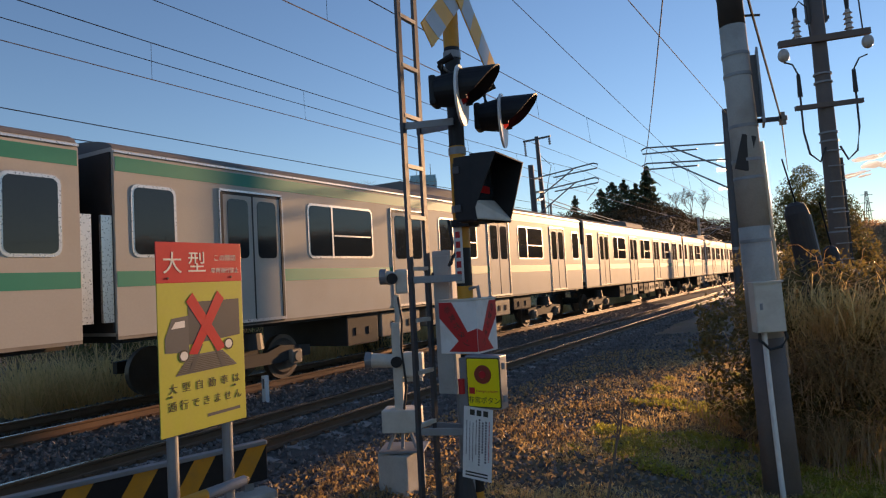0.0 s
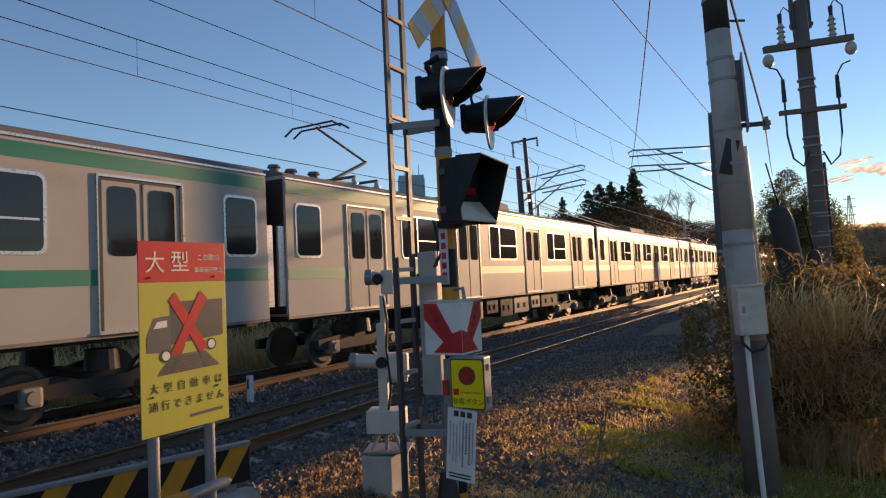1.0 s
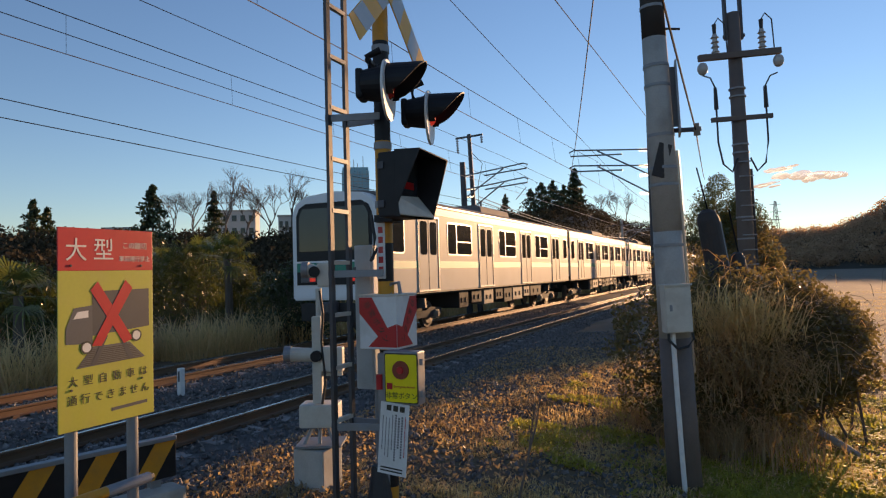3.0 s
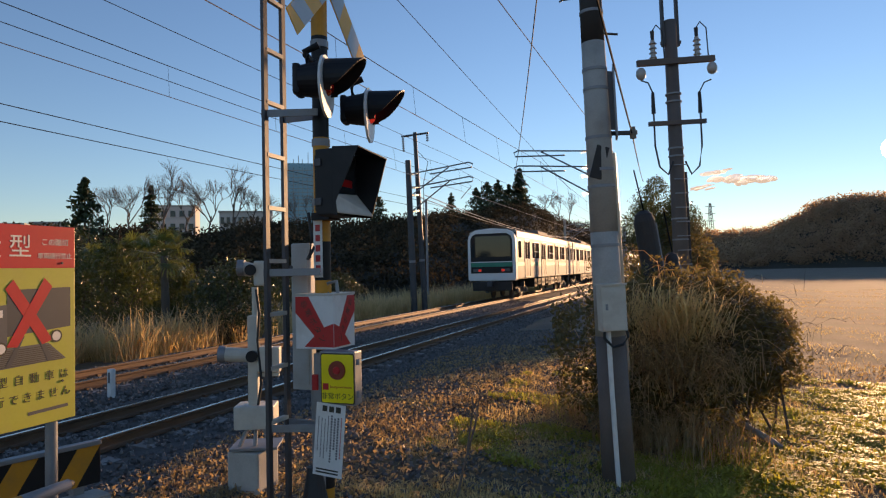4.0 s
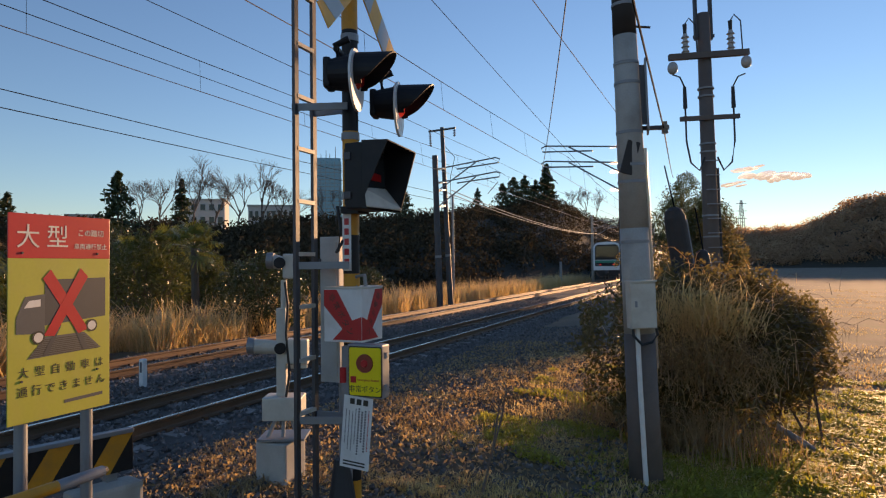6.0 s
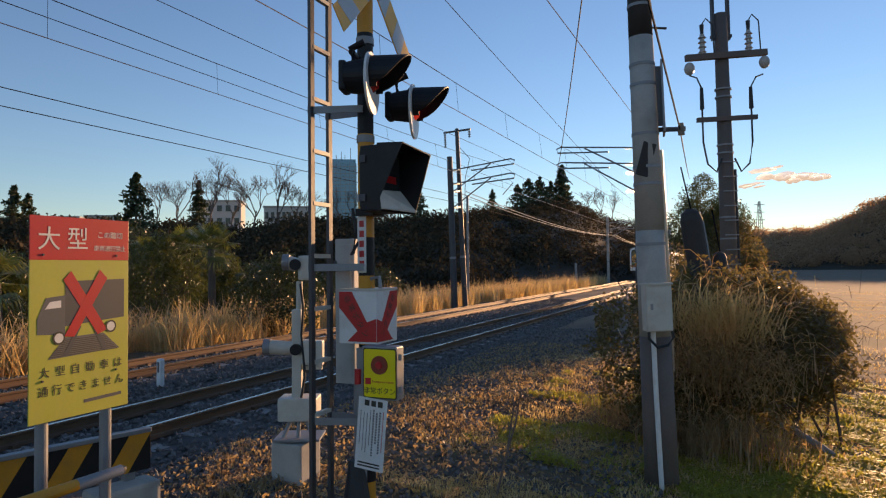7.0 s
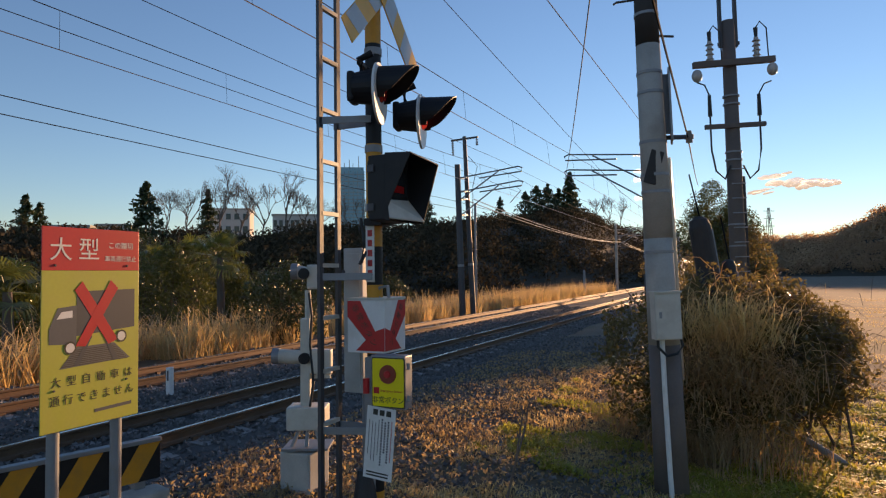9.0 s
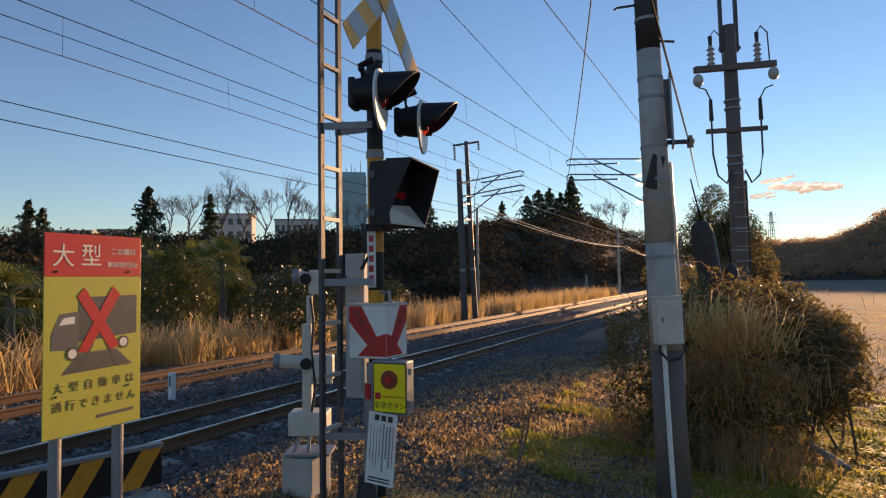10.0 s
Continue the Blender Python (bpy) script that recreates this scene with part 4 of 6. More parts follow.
def make_gate():
    """Barrier arm; its pose is keyed. The machine that carries it stands beside the road."""
    PIV = (-3.09, -5.05, 0.625)
    g = thing("gate_machine", "grey crossing gate machine on a steel post", "gate machine", TR @ Matrix.Translation((PIV[0] - 0.22, PIV[1], 0)))
    part("case", B((0, 0, 0.65), (0.26, 0.4, 0.7), None, 0.02), M["galv"], g)
    part("post", C((0, 0, -0.4), (0, 0, 0.3), 0.08, 0.08, 16), M["galv"], g)
    part("hub", C((0.1, 0, 0.625), (0.2, 0, 0.625), 0.07, 0.07, 16), M["dark_steel"], g)
    a = thing("barrier_arm", "thin barrier arm banded in grey, yellow and red", "barrier arm", TR @ Matrix.Translation(PIV))
    y, tip = 7.61, 0
    for ln, c in ((0.27, "arm_grey"), (0.33, "yellow"), (0.33, "arm_grey"), (0.14, "yellow"), (0.42, "red"), (0.35, "arm_grey"), (0.35, "yellow"), (0.4, "arm_grey"), (0.4, "red"), (0.6, "yellow"), (0.6, "arm_grey"), (0.6, "yellow"), (0.8, "arm_grey"), (0.8, "yellow"), (1.22, "arm_grey")):
        r0, r1 = 0.030 + 0.0015 * (7.6 - y), 0.030 + 0.0015 * (7.6 - y + ln)
        part("arm_section", C((0, y - ln, 0), (0, y, 0), r1, r0, 16), M[c], a)
        y -= ln
    part("arm_tip", C((0, 7.61, 0), (0, 7.64, 0), 0.030, 0.015, 16), M["rubber"], a)
    part("reflector_tag", face_q(bmesh.new(), [(6.53, 0.035), (6.62, 0.045), (6.60, 0.09), (6.545, 0.075)], 0.0), M["white"], a)
    part("counterweight", B((0, -0.25, 0), (0.06, 0.5, 0.12), None, 0.01), M["dark_steel"], a)
    return a, PIV


M["arm_grey"] = mat("grey_blue_sleeve", (0.20, 0.22, 0.25), 0.45, 0, 0.1, 6, 60, 0, (0.1, 0.09, 0.08), 0.3)
ARM, PIV = make_gate()
ARM_TURN = ((0, 0), (3.0, 0), (7.0, 0), (7.3, 0.3), (7.6, 2.4), (7.8, 4.9), (8.0, 8.4), (8.2, 11.9), (8.5, 17.7), (9.0, 26.5), (9.5, 34.5), (10.0, 43.5))


def make_marker(q, s, h):
    t = thing("marker_post", "short white marker post between the tracks", "marker post", TR @ Matrix.Translation((q, s, -0.17)))
    part("stake", B((0, 0, h / 2 - 0.05), (0.09, 0.09, h + 0.1), None, 0.012), M["white"], t)
    part("number_bar", face_s(bmesh.new(), [(-0.02, h - 0.22), (0.02, h - 0.22), (0.02, h - 0.05), (-0.02, h - 0.05)], -0.046), M["sign_mid"], t)


make_marker(-8.6, 7.95, 0.44)

# ---- poles and overhead line ----
def on_ground(q, s):
    return tq(q, s, ground_z(q, s))


def frame_of(world_xy):
    v = TR.inverted() @ Vector((*world_xy, 0))
    return v.x, v.y


def make_catenary(q, zc, zm, name):
    t = thing("overhead_line", name, "overhead wire", TR @ Matrix.Translation((q, 0, 0)))
    span, s0, s1 = 46.0, -62.0, 306.0
    cpts, mpts = [], []
    s = s0
    while s <= s1:
        f = ((s - 30.0) / span) % 1.0
        sag = 4 * f * (1 - f)
        cpts.append((0.12 * math.cos(math.pi * (s - 30) / span), s, zc - 0.03 * sag))
        mpts.append((0, s, zm - (zm - zc - 0.63) * sag))
        s += span / 12
    part("contact_wire", tube(bmesh.new(), cpts, 0.009, 5), M["copper"], t)
    part("messenger_wire", tube(bmesh.new(), mpts, 0.009, 5), M["wire"], t)
    for a, b in list(zip(cpts, mpts))[12:60]:
        part("dropper", tube(bmesh.new(), [a, b], 0.004, 4), M["wire"], t)


make_catenary(FAR_Q, 5.56, 6.65, "contact and messenger wires over the far track")
make_catenary(-6.05, 5.58, 6.7, "contact and messenger wires over the near track")


def make_feeder(q, z, r, sag=0.5, mt="wire", step=46.0):
    pts, s = [], -62.0
    while s <= 306:
        f = ((s - 30.0) / step) % 1.0
        pts.append((q, s, z - sag * 4 * f * (1 - f)))
        s += step / 10
    solid("feeder_wire", tube(bmesh.new(), pts, r, 5), M[mt], "thin dark feeder wire strung along the railway", "overhead wire", TR, "feeder wires")


for q, z, r, sag in ((-12.8, 7.10, 0.010, 0.12), (-12.8, 5.42, 0.011, 0.12), (-12.9, 5.08, 0.011, 0.12), (-10.6, 7.38, 0.009, 0.12)):
    make_feeder(q, z, r, sag)


def make_mast(q, s, arm_to, h, concrete, label, lean=0.0):
    """Overhead line mast with two cantilever frames that reach to arm_to."""
    d = 1 if arm_to > q else -1
    reach = abs(arm_to - q)
    g = ground_z(q, s)
    t = thing("overhead_line_mast", label, "mast", TR @ Matrix.Translation((q, s, g)) @ pose(0, 0, 0, 0, lean, 0))
    part("mast_pole", C((0, 0, -0.3), (0, 0, h), 0.17, 0.14, 20), M["pole_concrete"] if concrete else M["dark_steel"], t)
    for z0, z1 in ((5.1, 6.3), (5.9, 7.0)):
        bm = tube(bmesh.new(), [(0.1 * d, 0, z1), ((reach + 0.3) * d, 0, z1 + 0.28), ((reach + 0.5) * d, 0, z1 + 0.2), ((reach + 0.45) * d, 0, z1 + 0.02), (reach * 0.4 * d, 0, z1 - 0.1)], 0.035, 8)
        part("cantilever_tube", bm, M["galv"], t)
        part("strut", tube(bmesh.new(), [(0.1 * d, 0, z0), (reach * 0.75 * d, 0, z1 + 0.15)], 0.035, 8), M["galv"], t)
        for z in (z0, z1):
            bm = bmesh.new()
            for k in range(5):
                cyl(bm, ((0.18 + 0.07 * k) * d, 0, z), ((0.21 + 0.07 * k) * d, 0, z), 0.07, 0.045, 12)
            part("insulator", bm, M["porcelain"], t)
    part("steady_arm", tube(bmesh.new(), [((reach + 0.1) * d, 0, 6.35), ((reach + 0.35) * d, 0.1, 6.1), ((reach - 0.2) * d, 0.1, 5.55)], 0.02, 6), M["galv"], t)
    part("band", C((0, 0, 2.5), (0, 0, 2.62), 0.168, 0.167, 20), M["galv"], t)
    return t


# concrete mast in dark steel colour, which stands in for its backlit shade
make_mast(-12.7, 30.3, FAR_Q + 0.3, 7.7, False, "overhead line mast coloured dark as backlit, with steel cantilevers", -1.4)


def make_feeder_mast(q, s, h):
    g = ground_z(q, s)
    t = thing("feeder_mast", "dark steel mast with a feeder crossarm beside the track", "mast", TR @ Matrix.Translation((q, s, g)) @ pose(0, 0, 0, 0, -2.3, 0))
    part("mast_pole", C((0, 0, -0.3), (0, 0, h), 0.15, 0.10, 18), M["dark_steel"], t)
    part("crossarm", B((0, 0, h - 0.12), (1.5, 0.08, 0.09)), M["dark_steel"], t)
    for x in (-0.68, 0.68):
        bm = bmesh.new()
        n = 6 if x < 0 else 3
        for k in range(n):
            cyl(bm, (x, 0, h - 0.28 - 0.12 * k), (x, 0, h - 0.2 - 0.12 * k), 0.075, 0.04, 10)
        cyl(bm, (x, 0, h - 0.2 - 0.12 * n), (x, 0, h - 0.1), 0.02, 0.02, 8)
        part("insulator", bm, M["porcelain"], t)
    part("cable", tube(bmesh.new(), [(0.12, 0, h - 1), (0.6, 0.1, h - 1.6), (0.3, 0.1, h - 2.6), (0.13, 0, 3.2)], 0.015, 6), M["wire"], t)
    part("band", C((0, 0, 2.5), (0, 0, 2.62), 0.15, 0.148, 18), M["galv"], t)


make_feeder_mast(-12.4, 31.0, 9.2)
make_mast(-3.55, 29.2, NEAR_Q - 0.1, 8.4, False, "dark overhead line mast with cantilevers over the near track")
make_mast(-3.55, 75.2, NEAR_Q - 0.1, 8.4, False, "far overhead line mast over the near track")
make_mast(-12.75, 76.3, FAR_Q + 0.3, 7.7, True, "far concrete overhead line mast")
make_mast(-12.75, 122.3, FAR_Q + 0.3, 7.7, True, "distant concrete overhead line mast")


def make_signal_box_posts():
    for q, s, h, w in ((-13.6, 34.5, 6.2, 0.07), (-13.4, 62, 2.4, 0.12), (-4.6, 58, 5.2, 0.16)):
        g = ground_z(q, s)
        t = thing("trackside_post", "slim trackside post with a small cap", "post", TR @ Matrix.Translation((q, s, g)))
        part("tube", C((0, 0, -0.3), (0, 0, h), w, w, 12), M["galv"], t)
        part("cap", C((0, 0, h), (0, 0, h + 0.05), w * 1.2, w * 0.5, 12), M["galv"], t)


make_signal_box_posts()


def make_cable_run():
    """Pale sagging communication cables that follow the far masts."""
    a, b, c = (-12.5, 31.0, 5.5), (-12.2, 76.0, 5.2), (-12.2, 122.0, 5.2)
    for off in (0, 0.22):
        pts = []
        for p, q in ((a, b), (b, c)):
            for k in range(14):
                f = k / 13
                pts.append((p[0] + (q[0] - p[0]) * f + off, p[1] + (q[1] - p[1]) * f, p[2] + (q[2] - p[2]) * f - 0.55 * 4 * f * (1 - f) + off * 0.5 * (1 - f)))
        solid("communication_cable", tube(bmesh.new(), pts, 0.022, 6), M["galv"], "pale thick cable sagging between far masts", "cable", TR, "communication cables")


make_cable_run()


def make_span_wire(p, q, r, label, sag=0.25):
    pts = [Vector(p).lerp(Vector(q), k / 12) - Vector((0, 0, sag * 4 * (k / 12) * (1 - k / 12))) for k in range(13)]
    solid("span_wire", tube(bmesh.new(), pts, r, 5), M["wire"], label, "wire")


make_span_wire((2.25, 9.0, 6.3), (5.6, 29.0, 5.9), 0.012, "dark steel guy wire slung across the tracks")


def make_concrete_pole():
    q, s = frame_of((2.235, 6.4))
    g = ground_z(q, s)
    base = Vector((2.25, 6.42, g))
    t = thing("concrete_pole", "grey concrete pole with dark bands and a cream box", "pole", Matrix.Translation(base) @ pose(0, 0, 0, 0, -1.7, 0))
    z = 4.35 + 0.15

    def rad(h):
        return 0.165 - 0.0105 * h
    cuts = ((-0.3, 1.45, "wood_pole"), (1.45, 2.5, "pole_concrete"), (2.5, 4.45, "pole_concrete"), (4.45, 5.35, "dark_band"), (5.35, 9.0, "pole_concrete"))
    for a, b, c in cuts:
        part("pole_section", C((0, 0, a), (0, 0, b), rad(a), rad(b), 32), M[c], t, "dark stained section" if c != "pole_concrete" else "", smooth=True)
    for h in (2.35, 2.95, 3.12, 3.45, 3.95, 4.15, 4.75, 5.0):
        part("steel_band", C((0, 0, h), (0, 0, h + 0.03), rad(h) + 0.006, rad(h) + 0.006, 28), M["galv"], t)
    part("stain_patch", B((-0.045, -0.118, 3.2), (0.13, 0.02, 0.34), Euler((0, 0.3, 0)).to_matrix(), 0.008), M["dark_band"], t)
    part("sign_plate", B((0.20, 0.02, 3.83), (0.02, 0.32, 0.72), Euler((0, 0, radians(-18))).to_matrix(), 0.002), M["galv"], t, "plate seen edge on")
    part("plate_holder", B((0.15, 0.0, 3.85), (0.1, 0.04, 0.6)), M["galv"], t)
    jb = part("junction_box", B((-0.045, -0.225, 1.745), (0.25, 0.15, 0.445), None, 0.008), M["cream"], t, "cream steel junction box")
    part("box_lid", B((-0.045, -0.23, 1.975), (0.268, 0.18, 0.018), None, 0.004), M["cream"], jb)
    part("box_door", B((-0.045, -0.304, 1.74), (0.232, 0.008, 0.415), None, 0.002), M["cream"], jb)
    part("lock", B((-0.12, -0.31, 1.76), (0.025, 0.012, 0.06), None, 0.004), M["galv"], jb)
    part("conduit", tube(bmesh.new(), [(-0.08, -0.19, 1.6), (-0.08, -0.19, 1.0), (-0.07, -0.185, 0.2), (-0.06, -0.185, -0.2)], 0.024, 10), M["white"], t, "pale plastic conduit")
    part("cable", tube(bmesh.new(), [(0.09, -0.2, 1.58), (0.11, -0.21, 1.45), (0.05, -0.22, 1.38), (-0.05, -0.22, 1.36), (-0.13, -0.21, 1.45), (-0.12, -0.2, 1.58)], 0.014, 8), M["rubber"], t)
    part("side_conduit", tube(bmesh.new(), [(0.15, -0.04, 1.1), (0.15, -0.04, 2.0), (0.135, -0.04, 3.3)], 0.02, 8), M["copper"], t, "bright metal riser pipe")
    br = part("bracket_arm", B((0.26, 0.05, 3.52), (0.26, 0.04, 0.04)), M["dark_steel"], t)
    bm = C((0.385, 0.05, 3.46), (0.385, 0.05, 3.58), 0.034, 0.026, 14)
    cyl(bm, (0.385, 0.05, 3.50), (0.385, 0.05, 3.54), 0.045, 0.045, 14)
    part("insulator", bm, M["under_pale"], br)
    part("step_bolt", tube(bmesh.new(), [(-0.1, 0, 4.93), (-0.3, -0.02, 4.9), (-0.33, -0.02, 4.88)], 0.012, 6), M["dark_steel"], t)
    part("step_bolt", tube(bmesh.new(), [(0.1, 0, 4.55), (0.26, -0.02, 4.53)], 0.012, 6), M["dark_steel"], t)


make_concrete_pole()
# low voltage wire past the pole bracket to the utility pole
make_span_wire((-0.97, -1.2, 4.0), (2.52, 6.47, 3.1), 0.008, "black service wire strung along the poles", 0.04)
make_span_wire((2.52, 6.47, 3.1), (10.4, 26.0, 5.2), 0.008, "black service wire running on to a far pole", 0.1)
# single wires that climb to the mast over the near track
make_span_wire(tq(-4.5, -2, 7.4), tq(-4.5, 29, 5.15), 0.007, "thin pale wire running down to a mast", 0.02)
make_span_wire(tq(-2.5, -2, 5.55), tq(-2.5, 29, 6.5), 0.008, "thin dark wire running up to a mast", 0.02)


def make_utility_pole():
    q, s = frame_of((5.5, 12.0))
    g = ground_z(q, s)
    t = thing("utility_pole", "brown utility pole with crossarms and porcelain insulators", "utility pole", Matrix.Translation((5.56, 12, g)) @ pose(0, 0, 0, 0, -0.9, 0))
    z = -g
    part("shaft", C((0, 0, -0.4), (0, 0, 6.45 + z), 0.165, 0.115, 24), M["wood_pole"], t, smooth=True)
    for x in (-0.15, 0.14):
        part("top_channel", B((x, 0, 6.75 + z), (0.05, 0.08, 1.6)), M["dark_steel"], t)
    part("top_tie", B((0, 0, 6.02 + z), (0.38, 0.09, 0.06)), M["dark_steel"], t)
    part("top_tie", B((0, 0, 7.2 + z), (0.38, 0.09, 0.06)), M["dark_steel"], t)
    arm = part("crossarm", B((0.02, -0.14, 5.62 + z), (1.52, 0.10, 0.11), Euler((0, radians(-3.2), 0)).to_matrix()), M["wood_pole"], t, "upper crossarm")
    part("crossarm", B((0.0, -0.13, 4.44 + z), (1.12, 0.08, 0.08), Euler((0, radians(-2), 0)).to_matrix()), M["wood_pole"], t, "lower crossarm")
    for x, zz in ((-0.42, 5.6), (0.45, 5.66)):
        bm = C((x, -0.14, zz + z), (x, -0.14, zz + 0.42 + z), 0.05, 0.04, 14)
        for k in range(4):
            cyl(bm, (x, -0.14, zz + 0.08 + 0.09 * k + z), (x, -0.14, zz + 0.11 + 0.09 * k + z), 0.075, 0.05, 14)
        i = part("fuse_cutout", bm, M["porcelain"], t, "white porcelain cutout")
        part("cap", C((x, -0.14, zz + 0.42 + z), (x, -0.14, zz + 0.6 + z), 0.03, 0.04, 10), M["rubber"], i)
        d = 1 if x > 0 else -1
        part("lead", tube(bmesh.new(), [(x, -0.14, zz + 0.6 + z), (x + 0.08, -0.14, zz + 0.72 + z), (x + 0.2, -0.14, zz + 0.6 + z), (x + 0.22, -0.14, zz + 0.05 + z)], 0.012, 6), M["rubber"], i)
    for x, zz in ((-0.70, 5.36), (0.70, 5.46)):
        bm = bmesh.new()
        bmesh.ops.create_uvsphere(bm, u_segments=16, v_segments=10, radius=0.095, matrix=Matrix.Translation((x, -0.2, zz + z)) @ Matrix.Diagonal((1, 1, 1.25, 1)))
        part("strain_insulator", bm, M["porcelain"], t, "round porcelain insulator", smooth=True)
    for sx in (-1, 1):
        x = sx * 0.46
        part("arrester", C((x, -0.13, 4.62 + z), (x, -0.13, 5.02 + z), 0.04, 0.03, 12), M["rubber"], t)
        part("lead", tube(bmesh.new(), [(x * 1.5, -0.16, 5.25 + z), (x * 1.2, -0.16, 5.2 + z), (x, -0.13, 5.02 + z)], 0.014, 6), M["rubber"], t)
        part("lead", tube(bmesh.new(), [(x, -0.13, 4.62 + z), (x, -0.13, 4.0 + z), (x * 0.85, -0.13, 3.6 + z), (x * 0.5, -0.13, 3.45 + z), (x * 0.26, -0.12, 3.7 + z)], 0.018, 8), M["rubber"], t)
    for k in range(10):
        part("step", B((0.0, -0.17, 1.2 + 0.27 * k + z), (0.26, 0.02, 0.02)), M["galv"], t)
    for h in (5.0, 4.85, 3.95, 3.8, 2.6, 2.2):
        part("steel_band", C((0, 0, h + z), (0, 0, h + 0.03 + z), 0.15, 0.15, 20), M["galv"], t)
    part("riser", tube(bmesh.new(), [(0.15, -0.06, 0.2 + z), (0.14, -0.06, 3.5 + z)], 0.03, 8), M["rubber"], t)


make_utility_pole()


def make_stay_guard(x, y, top, r, lean, label, mt):
    q, s = frame_of((x, y))
    g = ground_z(q, s)
    t = thing("stay_guard", label, "stay guard", Matrix.Translation((x, y, g)) @ pose(0, 0, 0, 0, lean, 0))
    h = top - g
    bm = C((0, 0, -0.3), (0, 0, h - r), r, r * 0.96, 20)
    cyl(bm, (0, 0, h - r), (0, 0, h - r * 0.3), r * 0.96, r * 0.75, 20)
    cyl(bm, (0, 0, h - r * 0.3), (0, 0, h), r * 0.75, r * 0.3, 20)
    part("sleeve", bm, M[mt], t, smooth=False)
    part("stay_wire", tube(bmesh.new(), [(0.02, 0, h), (-0.02, 0, h + 0.6)], 0.01, 6), M["wire"], t)
    part("edge_trim", B((r * 0.97, -0.02, h / 2), (0.02, 0.05, h - 0.4)), M["galv"], t)


make_stay_guard(4.05, 9.0, 2.55, 0.155, -8.5, "thick dark sleeve on a leaning pole stay", "dark_band")
make_stay_guard(4.30, 9.1, 1.93, 0.10, -6.0, "short dark sleeve on a pole stay", "rubber")

# ---- plants and background ----
def quads_mesh(name, verts, material, n):
    """Mesh of n loose quads from an array of 4 n points."""
    me = bpy.data.meshes.new(name)
    me.vertices.add(4 * n)
    me.vertices.foreach_set("co", verts.astype(np.float32).ravel())
    me.loops.add(4 * n)
    me.loops.foreach_set("vertex_index", np.arange(4 * n, dtype=np.int32))
    me.polygons.add(n)
    me.polygons.foreach_set("loop_start", np.arange(0, 4 * n, 4, dtype=np.int32))
    me.update(calc_edges=True)
    me.validate()
    me.materials.append(material)
    return me


def leaf_mesh(name, centers, length, width, material, rng, droop=0.0):
    """Pointed leaves of random turn at the given centres."""
    n = len(centers)
    a = rng.normal(size=(n, 3))
    a[:, 2] -= droop
    a /= np.linalg.norm(a, axis=1)[:, None]
    b = np.cross(a, rng.normal(size=(n, 3)))
    b /= np.linalg.norm(b, axis=1)[:, None]
    ln = (length * rng.uniform(0.6, 1.3, n))[:, None]
    wd = (width * rng.uniform(0.6, 1.3, n))[:, None]
    c = centers
    v = np.stack([c - a * ln / 2, c + b * wd / 2 - a * ln * 0.05, c + a * ln / 2, c - b * wd / 2 - a * ln * 0.05], axis=1)
    return quads_mesh(name, v, material, n)


def blade_mesh(name, base, height, width, material, rng, lean=0.35):
    """Grass blades: each one two quads, bent over."""
    n = len(base)
    h = (height * rng.uniform(0.45, 1.15, n))[:, None]
    az = rng.uniform(0, 2 * np.pi, n)
    d = np.stack([np.cos(az), np.sin(az), np.zeros(n)], 1)
    side = np.stack([-np.sin(az), np.cos(az), np.zeros(n)], 1) * (width * rng.uniform(0.6, 1.4, n))[:, None] / 2
    up = np.array([0, 0, 1.0])
    ln = (lean * rng.uniform(0.1, 1.5, n))[:, None]
    mid = base + up * h * 0.6 + d * h * ln * 0.35
    tip = base + up * h * (1 - 0.25 * ln) + d * h * ln
    q1 = np.stack([base - side, base + side, mid + side * 0.8, mid - side * 0.8], 1)
    q2 = np.stack([mid - side * 0.8, mid + side * 0.8, tip + side * 0.15, tip - side * 0.15], 1)
    return quads_mesh(name, np.concatenate([q1, q2]), material, 2 * n)


def lumps(rng, n, lobes, shell=0.55):
    """Points in the outer part of several ellipsoids (centre, radii), broken up by noise."""
    out = []
    vol = np.array([r[0] * r[1] * r[2] for _, r in lobes]) ** 0.7
    pick = rng.choice(len(lobes), size=n * 2, p=vol / vol.sum())
    for k in pick:
        c, r = lobes[k]
        d = rng.normal(size=3)
        d /= np.linalg.norm(d)
        rad = shell + (1 - shell) * rng.random() ** 0.6
        bump = 1 + 0.28 * noise.noise(Vector((d[0] * 2.3 + c[0], d[1] * 2.3 + c[1], d[2] * 2.3 + k)))
        p = np.array(c) + d * np.array(r) * rad * bump
        if noise.noise(Vector(p * (1.6 / max(r)))) > -0.18:
            out.append(p)
        if len(out) >= n:
            break
    return np.array(out)


def stems_mesh(name, material, origin, lobes, count, r0, rng):
    bm = bmesh.new()
    for _ in range(count):
        c, r = lobes[rng.integers(len(lobes))]
        d = rng.normal(size=3) * 0.5
        end = Vector(c) + Vector((d[0] * r[0], d[1] * r[1], abs(d[2]) * r[2]))
        st = Vector(origin) + Vector((rng.normal() * 0.25, rng.normal() * 0.25, 0))
        m = st.lerp(end, 0.5) + Vector((rng.normal() * 0.1, rng.normal() * 0.1, 0.1))
        tube(bm, [st, m, end], [r0, r0 * 0.7, r0 * 0.25], 5)
    return link_mesh(name, bm, material)


def child(name, me, parent, label=""):
    ob = new(name, me)
    ob.parent = parent
    if label:
        ob["label"] = label
    return ob


